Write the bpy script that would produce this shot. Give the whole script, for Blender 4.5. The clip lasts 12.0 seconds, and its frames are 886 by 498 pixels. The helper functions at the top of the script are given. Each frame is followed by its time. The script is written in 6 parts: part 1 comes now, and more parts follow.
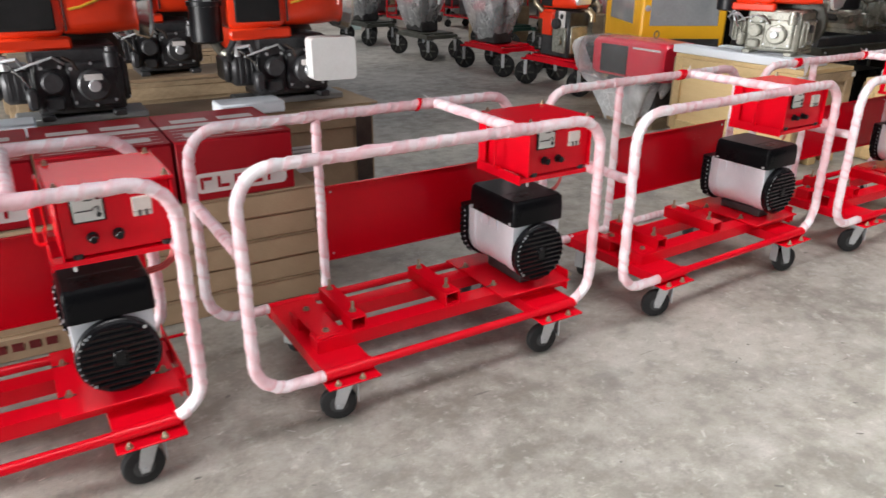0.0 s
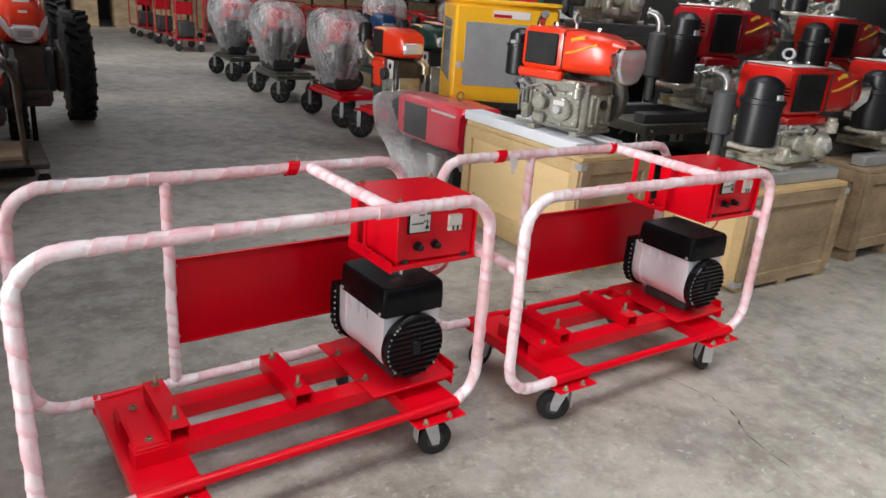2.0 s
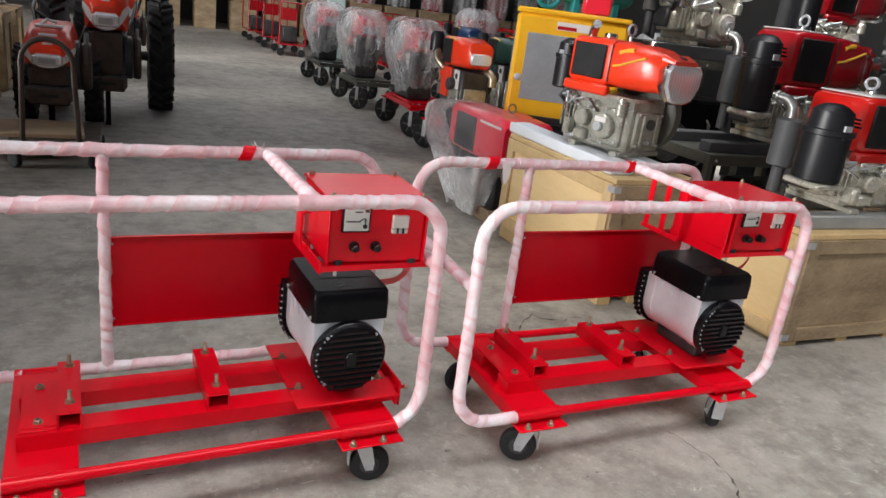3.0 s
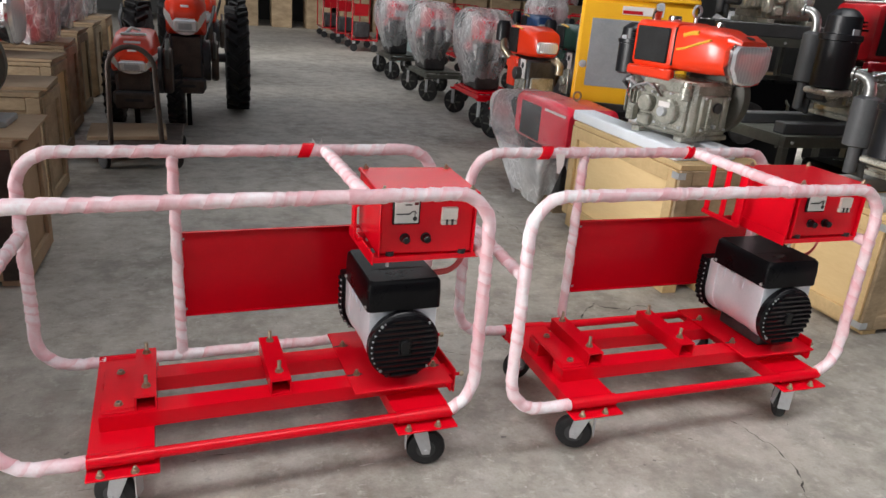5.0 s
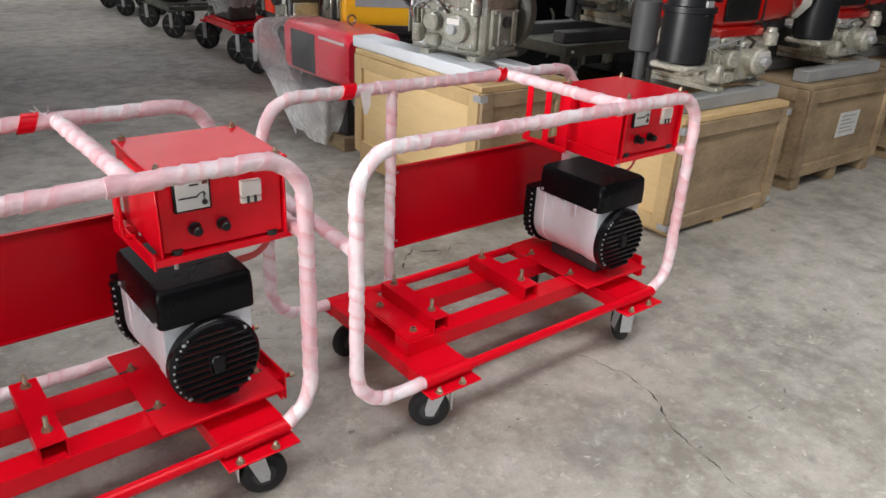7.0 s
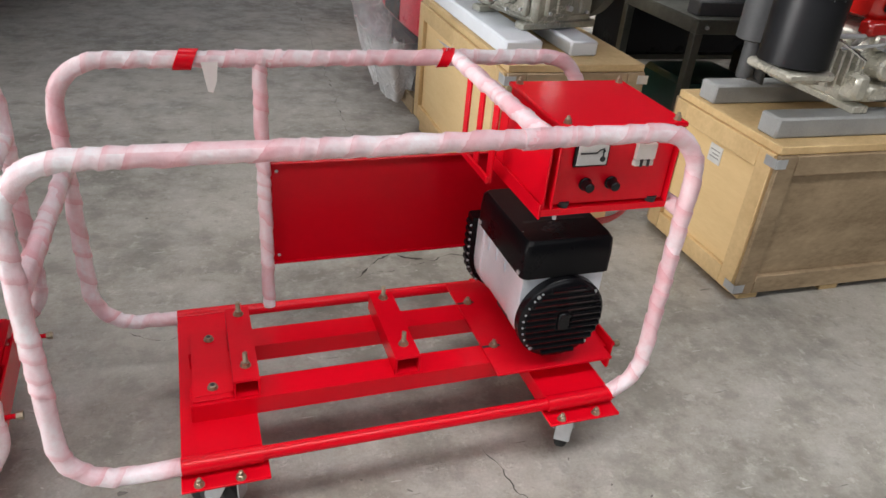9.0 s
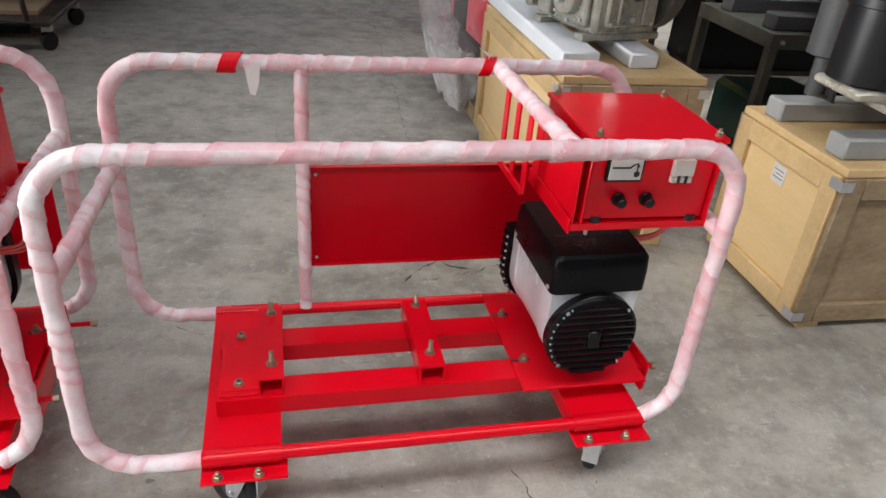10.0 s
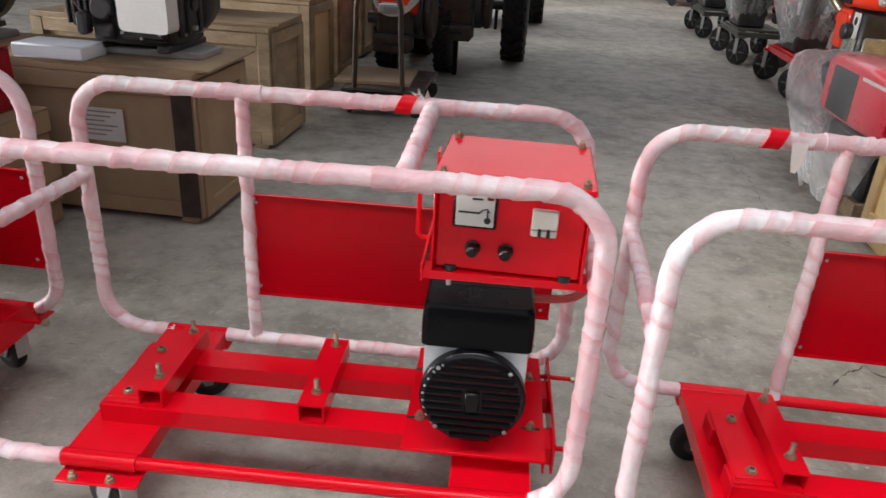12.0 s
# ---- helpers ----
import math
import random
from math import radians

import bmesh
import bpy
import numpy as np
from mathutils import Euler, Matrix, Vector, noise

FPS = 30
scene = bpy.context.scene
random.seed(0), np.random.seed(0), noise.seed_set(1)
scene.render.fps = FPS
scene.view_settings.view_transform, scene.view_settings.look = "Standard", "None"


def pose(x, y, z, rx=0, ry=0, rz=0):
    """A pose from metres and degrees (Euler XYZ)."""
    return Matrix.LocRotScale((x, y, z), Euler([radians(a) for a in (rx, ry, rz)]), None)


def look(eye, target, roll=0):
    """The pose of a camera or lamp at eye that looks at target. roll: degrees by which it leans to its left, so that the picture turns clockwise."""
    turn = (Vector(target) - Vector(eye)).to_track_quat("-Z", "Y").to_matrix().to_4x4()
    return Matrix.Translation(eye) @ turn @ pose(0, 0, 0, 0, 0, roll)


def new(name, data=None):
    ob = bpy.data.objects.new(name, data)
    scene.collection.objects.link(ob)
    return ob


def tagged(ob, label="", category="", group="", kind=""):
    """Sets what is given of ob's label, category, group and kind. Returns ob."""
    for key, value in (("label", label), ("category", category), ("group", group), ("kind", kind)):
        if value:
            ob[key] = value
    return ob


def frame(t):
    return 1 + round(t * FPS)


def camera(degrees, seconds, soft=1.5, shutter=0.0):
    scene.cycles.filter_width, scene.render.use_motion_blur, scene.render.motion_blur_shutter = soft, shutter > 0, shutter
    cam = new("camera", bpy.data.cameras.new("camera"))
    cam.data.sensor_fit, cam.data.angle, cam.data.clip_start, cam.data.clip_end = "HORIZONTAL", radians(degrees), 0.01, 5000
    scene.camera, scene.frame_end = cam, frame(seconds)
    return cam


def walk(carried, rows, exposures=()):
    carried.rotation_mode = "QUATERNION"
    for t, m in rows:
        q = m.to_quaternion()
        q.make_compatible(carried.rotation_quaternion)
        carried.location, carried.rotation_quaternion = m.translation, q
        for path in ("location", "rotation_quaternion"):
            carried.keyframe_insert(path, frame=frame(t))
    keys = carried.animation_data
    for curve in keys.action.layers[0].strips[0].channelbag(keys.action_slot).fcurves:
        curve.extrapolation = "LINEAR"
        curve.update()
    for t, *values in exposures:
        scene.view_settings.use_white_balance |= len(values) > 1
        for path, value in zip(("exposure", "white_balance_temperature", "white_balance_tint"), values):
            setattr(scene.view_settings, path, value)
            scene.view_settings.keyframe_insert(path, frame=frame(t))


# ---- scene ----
cam = camera(63.2, 12.0, shutter=0.15)
PATH = [
    (0, (0.074, -0.08, 1.499), (1.002, 1.52, 0.739), 0.18),
    (0.5, (0.642, 0.018, 1.508), (1.71, 1.528, 0.746), 0.74),
    (1, (1.177, 0.095, 1.524), (2.321, 1.556, 0.78), 1.49),
    (1.5, (1.642, 0.17, 1.534), (2.804, 1.635, 0.824), 3.1),
    (2, (2.051, 0.148, 1.55), (3.085, 1.725, 0.884), 4.5),
    (2.5, (2.319, 0.176, 1.497), (3.159, 1.886, 0.889), 6.3),
    (3, (2.572, 0.127, 1.474), (3.373, 1.845, 0.836), 7.5),
    (3.5, (2.632, 0.098, 1.477), (3.335, 1.844, 0.802), 6.9),
    (3.7, (2.598, 0.112, 1.484), (3.239, 1.881, 0.805), 6.4),
    (5.3, (2.661, 0.038, 1.5), (3.267, 1.817, 0.814), 4.3),
    (5.5, (2.702, 0.032, 1.493), (3.357, 1.791, 0.803), 4.1),
    (6, (2.729, 0.036, 1.487), (3.483, 1.746, 0.774), 2.8),
    (6.5, (2.698, 0.191, 1.436), (3.617, 1.791, 0.664), 2.2),
    (7, (2.712, 0.491, 1.442), (3.817, 1.937, 0.613), 2.9),
    (7.5, (2.911, 0.612, 1.467), (4.027, 2.049, 0.637), 4.4),
    (7.7, (3.053, 0.647, 1.46), (4.101, 2.125, 0.613), 4.2),
    (9.3, (3.938, 0.703, 1.454), (4.439, 2.349, 0.435), 5.5),
    (9.5, (3.947, 0.695, 1.456), (4.401, 2.355, 0.437), 5.1),
    (10, (3.976, 0.692, 1.454), (4.362, 2.383, 0.458), 5.0),
    (10.5, (3.928, 0.695, 1.457), (4.211, 2.429, 0.502), 5.3),
    (11, (3.742, 0.707, 1.447), (3.815, 2.484, 0.533), 4.9),
    (11.5, (3.483, 0.703, 1.427), (3.372, 2.498, 0.552), 4.4),
    (12, (3.258, 0.715, 1.377), (3.039, 2.518, 0.539), 3.4),
]
walk(cam, [(t, look(eye, target, roll)) for t, eye, target, roll in PATH], [(0.0, 0.12), (1.0, 0.02), (3.0, 0.04), (6.0, 0.05), (7.5, 0.02), (9.5, 0.03), (12.0, 0.18)])

# ---- world, daylight and exposure ----
world = bpy.data.worlds.new("sky")
scene.world = world
world.use_nodes = True
wn = world.node_tree
sky = wn.nodes.new("ShaderNodeTexSky")
sky.sky_type = "NISHITA"
sky.sun_disc = False
sky.sun_elevation, sky.sun_rotation = radians(48), radians(250)
wn.links.new(sky.outputs[0], wn.nodes["Background"].inputs[0])
wn.nodes["Background"].inputs[1].default_value = 0.07

sun = new("sun", bpy.data.lights.new("sun", "SUN"))
sun.data.energy, sun.data.angle, sun.data.color = 1.2, radians(14), (1.0, 0.95, 0.88)
sun.matrix_world = look((-12, -6, 14), (2, 2, 0))


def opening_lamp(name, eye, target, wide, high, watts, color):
    """A daylight lamp set in one opening of the hall, inferred or added."""
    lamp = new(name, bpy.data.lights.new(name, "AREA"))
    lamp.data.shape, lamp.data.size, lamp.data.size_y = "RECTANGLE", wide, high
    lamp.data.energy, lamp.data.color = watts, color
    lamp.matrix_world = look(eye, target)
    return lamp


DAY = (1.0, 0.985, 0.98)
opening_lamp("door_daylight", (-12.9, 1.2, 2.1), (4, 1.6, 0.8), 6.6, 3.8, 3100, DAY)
opening_lamp("rooflight_daylight", (3.0, -2.9, 4.38), (3.0, -2.9, 0), 10.0, 2.0, 110, DAY)
# added fill lamps with a narrow spread; no such roof openings are known
for wx, wy, long, wide, watts in ((3.0, 0.3, 10.0, 1.2, 125), (5.4, 4.0, 6.0, 1.0, 28), (9.4, 6.2, 5.0, 1.0, 110)):
    fill = opening_lamp("fill_lamp", (wx, wy, 4.36), (wx, wy, 0), long, wide, watts, DAY)
    fill.data.spread = radians(74)
for ly, high, lw in ((7.5, 1.0, 16), (13.0, 3.0, 220), (19.5, 1.1, 80)):
    opening_lamp("rooflight_daylight", (2.5, ly, 4.38), (2.5, ly, 0), 12.0, high, lw, DAY)


# ---- materials ----
def material(name):
    m = bpy.data.materials.new(name)
    m.use_nodes = True
    t = m.node_tree
    return m, t, t.nodes["Principled BSDF"]


def node(t, kind, **values):
    n = t.nodes.new(kind)
    for key, value in values.items():
        n.inputs[key.replace("_", " ")].default_value = value
    return n


def mixed(t, fac, a, b):
    """A colour between a and b; each is a colour or a socket."""
    m = t.nodes.new("ShaderNodeMix")
    m.data_type = "RGBA"
    if fac is not None:
        t.links.new(fac, m.inputs[0])
    for k, c in ((6, a), (7, b)):
        if isinstance(c, tuple):
            m.inputs[k].default_value = (*c, 1)
        else:
            t.links.new(c, m.inputs[k])
    return m.outputs[2]


def ramp(t, socket, lo, hi, out_lo=0.0, out_hi=1.0):
    r = t.nodes.new("ShaderNodeMapRange")
    r.inputs[1].default_value, r.inputs[2].default_value = lo, hi
    r.inputs[3].default_value, r.inputs[4].default_value = out_lo, out_hi
    t.links.new(socket, r.inputs[0])
    return r.outputs[0]


def noise_of(t, coords, scale, detail=5.0, rough=0.55, stretch=None):
    n = node(t, "ShaderNodeTexNoise", Scale=scale, Detail=detail, Roughness=rough)
    if stretch:
        mp = t.nodes.new("ShaderNodeMapping")
        mp.inputs["Scale"].default_value = stretch
        t.links.new(coords, mp.inputs[0])
        coords = mp.outputs[0]
    t.links.new(coords, n.inputs["Vector"])
    return n.outputs["Fac"]


def bumped(t, p, socket, strength, distance):
    b = node(t, "ShaderNodeBump", Strength=strength, Distance=distance)
    t.links.new(socket, b.inputs["Height"])
    t.links.new(b.outputs[0], p.inputs["Normal"])
    return b


def coords_of(t, kind="Object"):
    return t.nodes.new("ShaderNodeTexCoord").outputs[kind]


def surface(name, color, dark, rough=0.5, metal=0.0, big=3.0, fine=60.0, bump=0.15, depth=0.002, rough_span=0.12, stretch=None, coat=0.0, random_tint=0.0, low=0.3, high=0.75, spec=0.5):
    """A two-scale mottled surface: stains of size 1/big, grain of size 1/fine."""
    m, t, p = material(name)
    co = coords_of(t)
    a, b = noise_of(t, co, big, 6, 0.6, stretch), noise_of(t, co, fine, 4, 0.6, stretch)
    both = t.nodes.new("ShaderNodeMath")
    both.operation = "MULTIPLY_ADD"
    both.inputs[1].default_value = 0.35
    t.links.new(b, both.inputs[0])
    t.links.new(a, both.inputs[2])
    col = mixed(t, ramp(t, both.outputs[0], low + 0.17, high + 0.17), dark, color)
    if random_tint:
        hsv = t.nodes.new("ShaderNodeHueSaturation")
        info = t.nodes.new("ShaderNodeObjectInfo")
        t.links.new(ramp(t, info.outputs["Random"], 0, 1, 1 - random_tint, 1 + random_tint), hsv.inputs["Value"])
        t.links.new(col, hsv.inputs["Color"])
        col = hsv.outputs[0]
    t.links.new(col, p.inputs["Base Color"])
    t.links.new(ramp(t, both.outputs[0], 0.3, 1.0, rough + rough_span, max(0.03, rough - rough_span)), p.inputs["Roughness"])
    p.inputs["Metallic"].default_value = metal
    p.inputs["Specular IOR Level"].default_value = spec
    p.inputs["Coat Weight"].default_value = coat
    p.inputs["Coat Roughness"].default_value = 0.12
    if bump:
        bumped(t, p, b, bump, depth)
    return m


RED = surface("red_gloss_paint", (0.78, 0.003, 0.016), (0.69, 0.002, 0.013), 0.22, 0, 4, 90, 0.04, 0.001, 0.05, coat=0.0, spec=0.22)
PANEL_RED = surface("dark_red_sheet_paint", (0.56, 0.002, 0.012), (0.48, 0.002, 0.010), 0.24, 0, 3, 70, 0.05, 0.001, 0.06, coat=0.0, spec=0.16)
ORANGE = surface("orange_red_enamel", (0.92, 0.050, 0.008), (0.80, 0.036, 0.007), 0.34, 0, 4, 60, 0.03, 0.001, 0.06, coat=0.2)
CRIMSON = surface("crimson_enamel", (0.50, 0.010, 0.018), (0.38, 0.007, 0.014), 0.2, 0, 4, 60, 0.04, 0.001, 0.06, coat=0.6)
ENGINERED = surface("red_engine_enamel", (0.66, 0.018, 0.012), (0.54, 0.012, 0.010), 0.18, 0, 4, 60, 0.03, 0.001, 0.05, coat=0.7)
YELLOW = surface("yellow_canopy_paint", (0.92, 0.50, 0.02), (0.82, 0.42, 0.015), 0.35, 0, 3, 70, 0.05, 0.001, 0.08)
BLACK = surface("black_plastic", (0.005, 0.005, 0.006), (0.003, 0.003, 0.004), 0.30, 0, 6, 160, 0.06, 0.0008, 0.06, spec=0.11)
GLOSSBLACK = surface("glossy_black_plastic", (0.006, 0.006, 0.007), (0.004, 0.004, 0.005), 0.24, 0, 6, 120, 0.05, 0.0008, 0.06, spec=0.25)
CANISTER = surface("satin_black_paint", (0.013, 0.014, 0.017), (0.007, 0.008, 0.010), 0.38, 0, 5, 90, 0.06, 0.001, 0.1, spec=0.4)
RUBBER = surface("tyre_rubber", (0.018, 0.018, 0.019), (0.008, 0.008, 0.009), 0.72, 0, 14, 130, 0.3, 0.002, 0.12)
ALU = surface("cast_aluminium", (0.82, 0.86, 0.92), (0.66, 0.70, 0.76), 0.38, 0.35, 5, 140, 0.14, 0.001, 0.1)
ZINC = surface("zinc_plated_steel", (0.62, 0.64, 0.66), (0.46, 0.48, 0.50), 0.36, 0.45, 9, 90, 0.08, 0.001, 0.12)
GALVANISED = surface("dull_cast_exhaust", (0.42, 0.42, 0.41), (0.16, 0.16, 0.155), 0.34, 0.7, 12, 90, 0.25, 0.002, 0.12)
BRASS = surface("yellow_passivated_steel", (0.46, 0.39, 0.28), (0.30, 0.25, 0.18), 0.36, 0.8, 20, 120, 0.05, 0.0005, 0.1)
CHROME = surface("polished_steel", (0.80, 0.80, 0.80), (0.62, 0.62, 0.62), 0.16, 1.0, 8, 80, 0.02, 0.0005, 0.06)
CASTING = surface("engine_grey_paint", (0.62, 0.62, 0.54), (0.25, 0.248, 0.212), 0.26, 0.4, 7, 70, 0.25, 0.002, 0.10)
LIGHTCASTING = surface("pale_engine_paint", (0.82, 0.80, 0.70), (0.38, 0.37, 0.31), 0.29, 0.35, 7, 70, 0.2, 0.002, 0.12)
DARKCASTING = surface("dark_engine_casting", (0.085, 0.085, 0.088), (0.028, 0.028, 0.031), 0.42, 0.3, 7, 70, 0.3, 0.002, 0.14)
STEEL = surface("grey_painted_steel", (0.12, 0.125, 0.105), (0.06, 0.062, 0.052), 0.5, 0.1, 4, 60, 0.1, 0.001, 0.12)
WINDOWGREY = surface("glossy_grey_window", (0.34, 0.36, 0.37), (0.24, 0.255, 0.265), 0.16, 0.0, 3, 60, 0.03, 0.001, 0.05, coat=0.4)
BARE = surface("brown_worn_steel", (0.10, 0.075, 0.06), (0.05, 0.035, 0.03), 0.5, 0.4, 8, 70, 0.2, 0.001, 0.12)
BEAM = surface("dark_grey_paint", (0.085, 0.088, 0.092), (0.05, 0.052, 0.055), 0.6, 0, 4, 120, 0.2, 0.002, 0.08)
FOAM = surface("white_foam", (0.80, 0.84, 0.89), (0.70, 0.74, 0.79), 0.8, 0, 4, 220, 0.35, 0.003, 0.08)
SLAB = surface("grey_shipping_block", (0.44, 0.45, 0.45), (0.28, 0.29, 0.29), 0.75, 0, 4, 160, 0.3, 0.003, 0.08)
WHITEPLASTIC = surface("white_plastic", (0.80, 0.80, 0.79), (0.70, 0.70, 0.68), 0.35, 0, 5, 80, 0.03, 0.001, 0.06)
BREAKER = surface("cream_breaker_plastic", (0.84, 0.82, 0.78), (0.74, 0.72, 0.66), 0.4, 0, 15, 120, 0.03, 0.0005, 0.06)
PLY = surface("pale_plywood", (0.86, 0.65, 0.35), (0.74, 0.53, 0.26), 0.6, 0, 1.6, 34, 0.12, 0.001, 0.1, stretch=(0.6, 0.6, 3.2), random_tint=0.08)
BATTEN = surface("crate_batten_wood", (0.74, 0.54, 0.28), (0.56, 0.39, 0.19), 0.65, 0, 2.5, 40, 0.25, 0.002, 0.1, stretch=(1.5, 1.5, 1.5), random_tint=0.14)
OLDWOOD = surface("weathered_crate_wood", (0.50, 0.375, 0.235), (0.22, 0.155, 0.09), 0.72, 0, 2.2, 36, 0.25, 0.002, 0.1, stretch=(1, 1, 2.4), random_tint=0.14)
KRAFT = surface("kraft_cardboard", (0.45, 0.325, 0.205), (0.31, 0.215, 0.13), 0.78, 0, 2.6, 120, 0.1, 0.001, 0.06, random_tint=0.08)
CARTONRED = surface("red_printed_carton", (0.40, 0.008, 0.018), (0.32, 0.006, 0.013), 0.40, 0, 3, 80, 0.05, 0.001, 0.1, spec=0.25)
PRINTWHITE = surface("white_print", (0.76, 0.72, 0.70), (0.64, 0.60, 0.58), 0.5, 0, 5, 90, 0.02, 0.0005, 0.05)
PRINTDARK = surface("dark_red_print", (0.16, 0.012, 0.014), (0.11, 0.01, 0.012), 0.5, 0, 5, 90, 0.02, 0.0005, 0.05)
PAPER = surface("white_paper_label", (0.76, 0.76, 0.74), (0.62, 0.62, 0.60), 0.7, 0, 6, 90, 0.03, 0.0005, 0.05)
INK = surface("black_ink", (0.02, 0.02, 0.022), (0.012, 0.012, 0.013), 0.6, 0, 9, 90, 0.0, 0.0005, 0.05)
FADED = surface("faded_grey_print", (0.34, 0.33, 0.32), (0.26, 0.25, 0.24), 0.7, 0, 9, 90, 0.0, 0.0005, 0.05)
MESHBLACK = surface("radiator_mesh", (0.014, 0.014, 0.015), (0.006, 0.006, 0.006), 0.6, 0.2, 10, 320, 0.6, 0.002, 0.1)
GREEN = surface("dark_green_paint", (0.012, 0.055, 0.040), (0.006, 0.030, 0.022), 0.35, 0, 4, 60, 0.05, 0.001, 0.08)
TEAL = surface("teal_paint", (0.02, 0.30, 0.32), (0.012, 0.21, 0.23), 0.35, 0, 4, 60, 0.05, 0.001, 0.08)
BLUE = surface("blue_paint", (0.02, 0.07, 0.19), (0.012, 0.04, 0.12), 0.35, 0, 4, 60, 0.05, 0.001, 0.08)
LABELYELLOW = surface("yellow_sticker", (0.85, 0.50, 0.05), (0.75, 0.40, 0.04), 0.4, 0, 9, 80, 0.0, 0.0005, 0.05)
COLUMN = surface("pale_teal_column_paint", (0.44, 0.56, 0.55), (0.32, 0.42, 0.42), 0.55, 0, 2, 40, 0.1, 0.001, 0.1)
# walls and roof are kept this dark so that little light bounces back
WALLPAINT = surface("grimy_wall_sheeting", (0.075, 0.075, 0.073), (0.045, 0.045, 0.044), 0.7, 0, 0.6, 20, 0.1, 0.002, 0.1)
ROOFING = surface("roof_sheeting", (0.055, 0.058, 0.06), (0.035, 0.037, 0.04), 0.7, 0, 0.8, 20, 0.1, 0.002, 0.1)
HOODRED = surface("bright_crimson_hood_paint", (0.84, 0.025, 0.060), (0.72, 0.018, 0.045), 0.3, 0, 4, 60, 0.04, 0.001, 0.06, coat=0.3)
WIRE = surface("red_wire_sheath", (0.80, 0.16, 0.15), (0.66, 0.10, 0.10), 0.4, 0, 20, 90, 0.0, 0.0005, 0.06)


def wrapped_material():
    """White film wound in a spiral round a red tube: single turns let the red through, and each turn ends in a step."""
    m, t, p = material("white_film_over_red_tube")
    sep = t.nodes.new("ShaderNodeSeparateXYZ")
    t.links.new(coords_of(t, "UV"), sep.inputs[0])

    def op(kind, a, b=None):
        n = t.nodes.new("ShaderNodeMath")
        n.operation = kind
        t.links.new(a, n.inputs[0])
        if isinstance(b, float):
            n.inputs[1].default_value = b
        elif b is not None:
            t.links.new(b, n.inputs[1])
        return n.outputs[0]

    co = coords_of(t)
    ragged = op("ADD", sep.outputs[0], ramp(t, noise_of(t, co, 38, 3, 0.6), 0.2, 0.8, -0.05, 0.05))
    turn, along = op("FLOOR", ragged), op("FRACT", ragged)
    dice = t.nodes.new("ShaderNodeTexWhiteNoise")
    dice.noise_dimensions = "1D"
    t.links.new(turn, dice.inputs["W"])
    ply = t.nodes.new("ShaderNodeValToRGB")
    for k, (at, v) in enumerate(((0.0, 0.62), (0.22, 0.72), (0.32, 0.93), (0.55, 1.0), (0.80, 1.0), (1.0, 0.90))):
        e = ply.color_ramp.elements[k] if k in (0,) else ply.color_ramp.elements.new(at) if k < 5 else ply.color_ramp.elements[-1]
        e.color = (v, v, v, 1)
    t.links.new(along, ply.inputs[0])
    thick = op("MULTIPLY", ply.outputs[0], ramp(t, dice.outputs["Value"], 0.0, 0.6, 0.68, 1.0))
    blush = ramp(t, noise_of(t, co, 3.2, 3, 0.55), 0.34, 0.60, 0.52, 1.0)
    crinkle = noise_of(t, co, 55, 4, 0.65)
    cover = op("MULTIPLY", op("MULTIPLY", thick, blush), ramp(t, crinkle, 0.25, 0.6, 0.78, 1.08))
    line = t.nodes.new("ShaderNodeValToRGB")
    line.color_ramp.elements[0].color = (0.16, 0.16, 0.16, 1)
    line.color_ramp.elements[1].position, line.color_ramp.elements[1].color = 0.07, (0, 0, 0, 1)
    t.links.new(along, line.inputs[0])
    col = mixed(t, cover, (0.70, 0.22, 0.27), (0.93, 0.89, 0.925))
    col = mixed(t, line.outputs[0], col, (0.55, 0.18, 0.21))
    t.links.new(col, p.inputs["Base Color"])
    t.links.new(ramp(t, crinkle, 0.3, 0.7, 0.28, 0.52), p.inputs["Roughness"])
    step = op("MULTIPLY_ADD", along, -1.6)
    t.links.new(ramp(t, crinkle, 0.3, 0.7, 0.0, 0.45), step.node.inputs[2])
    bumped(t, p, step, 0.6, 0.0035)
    return m


WRAP = wrapped_material()


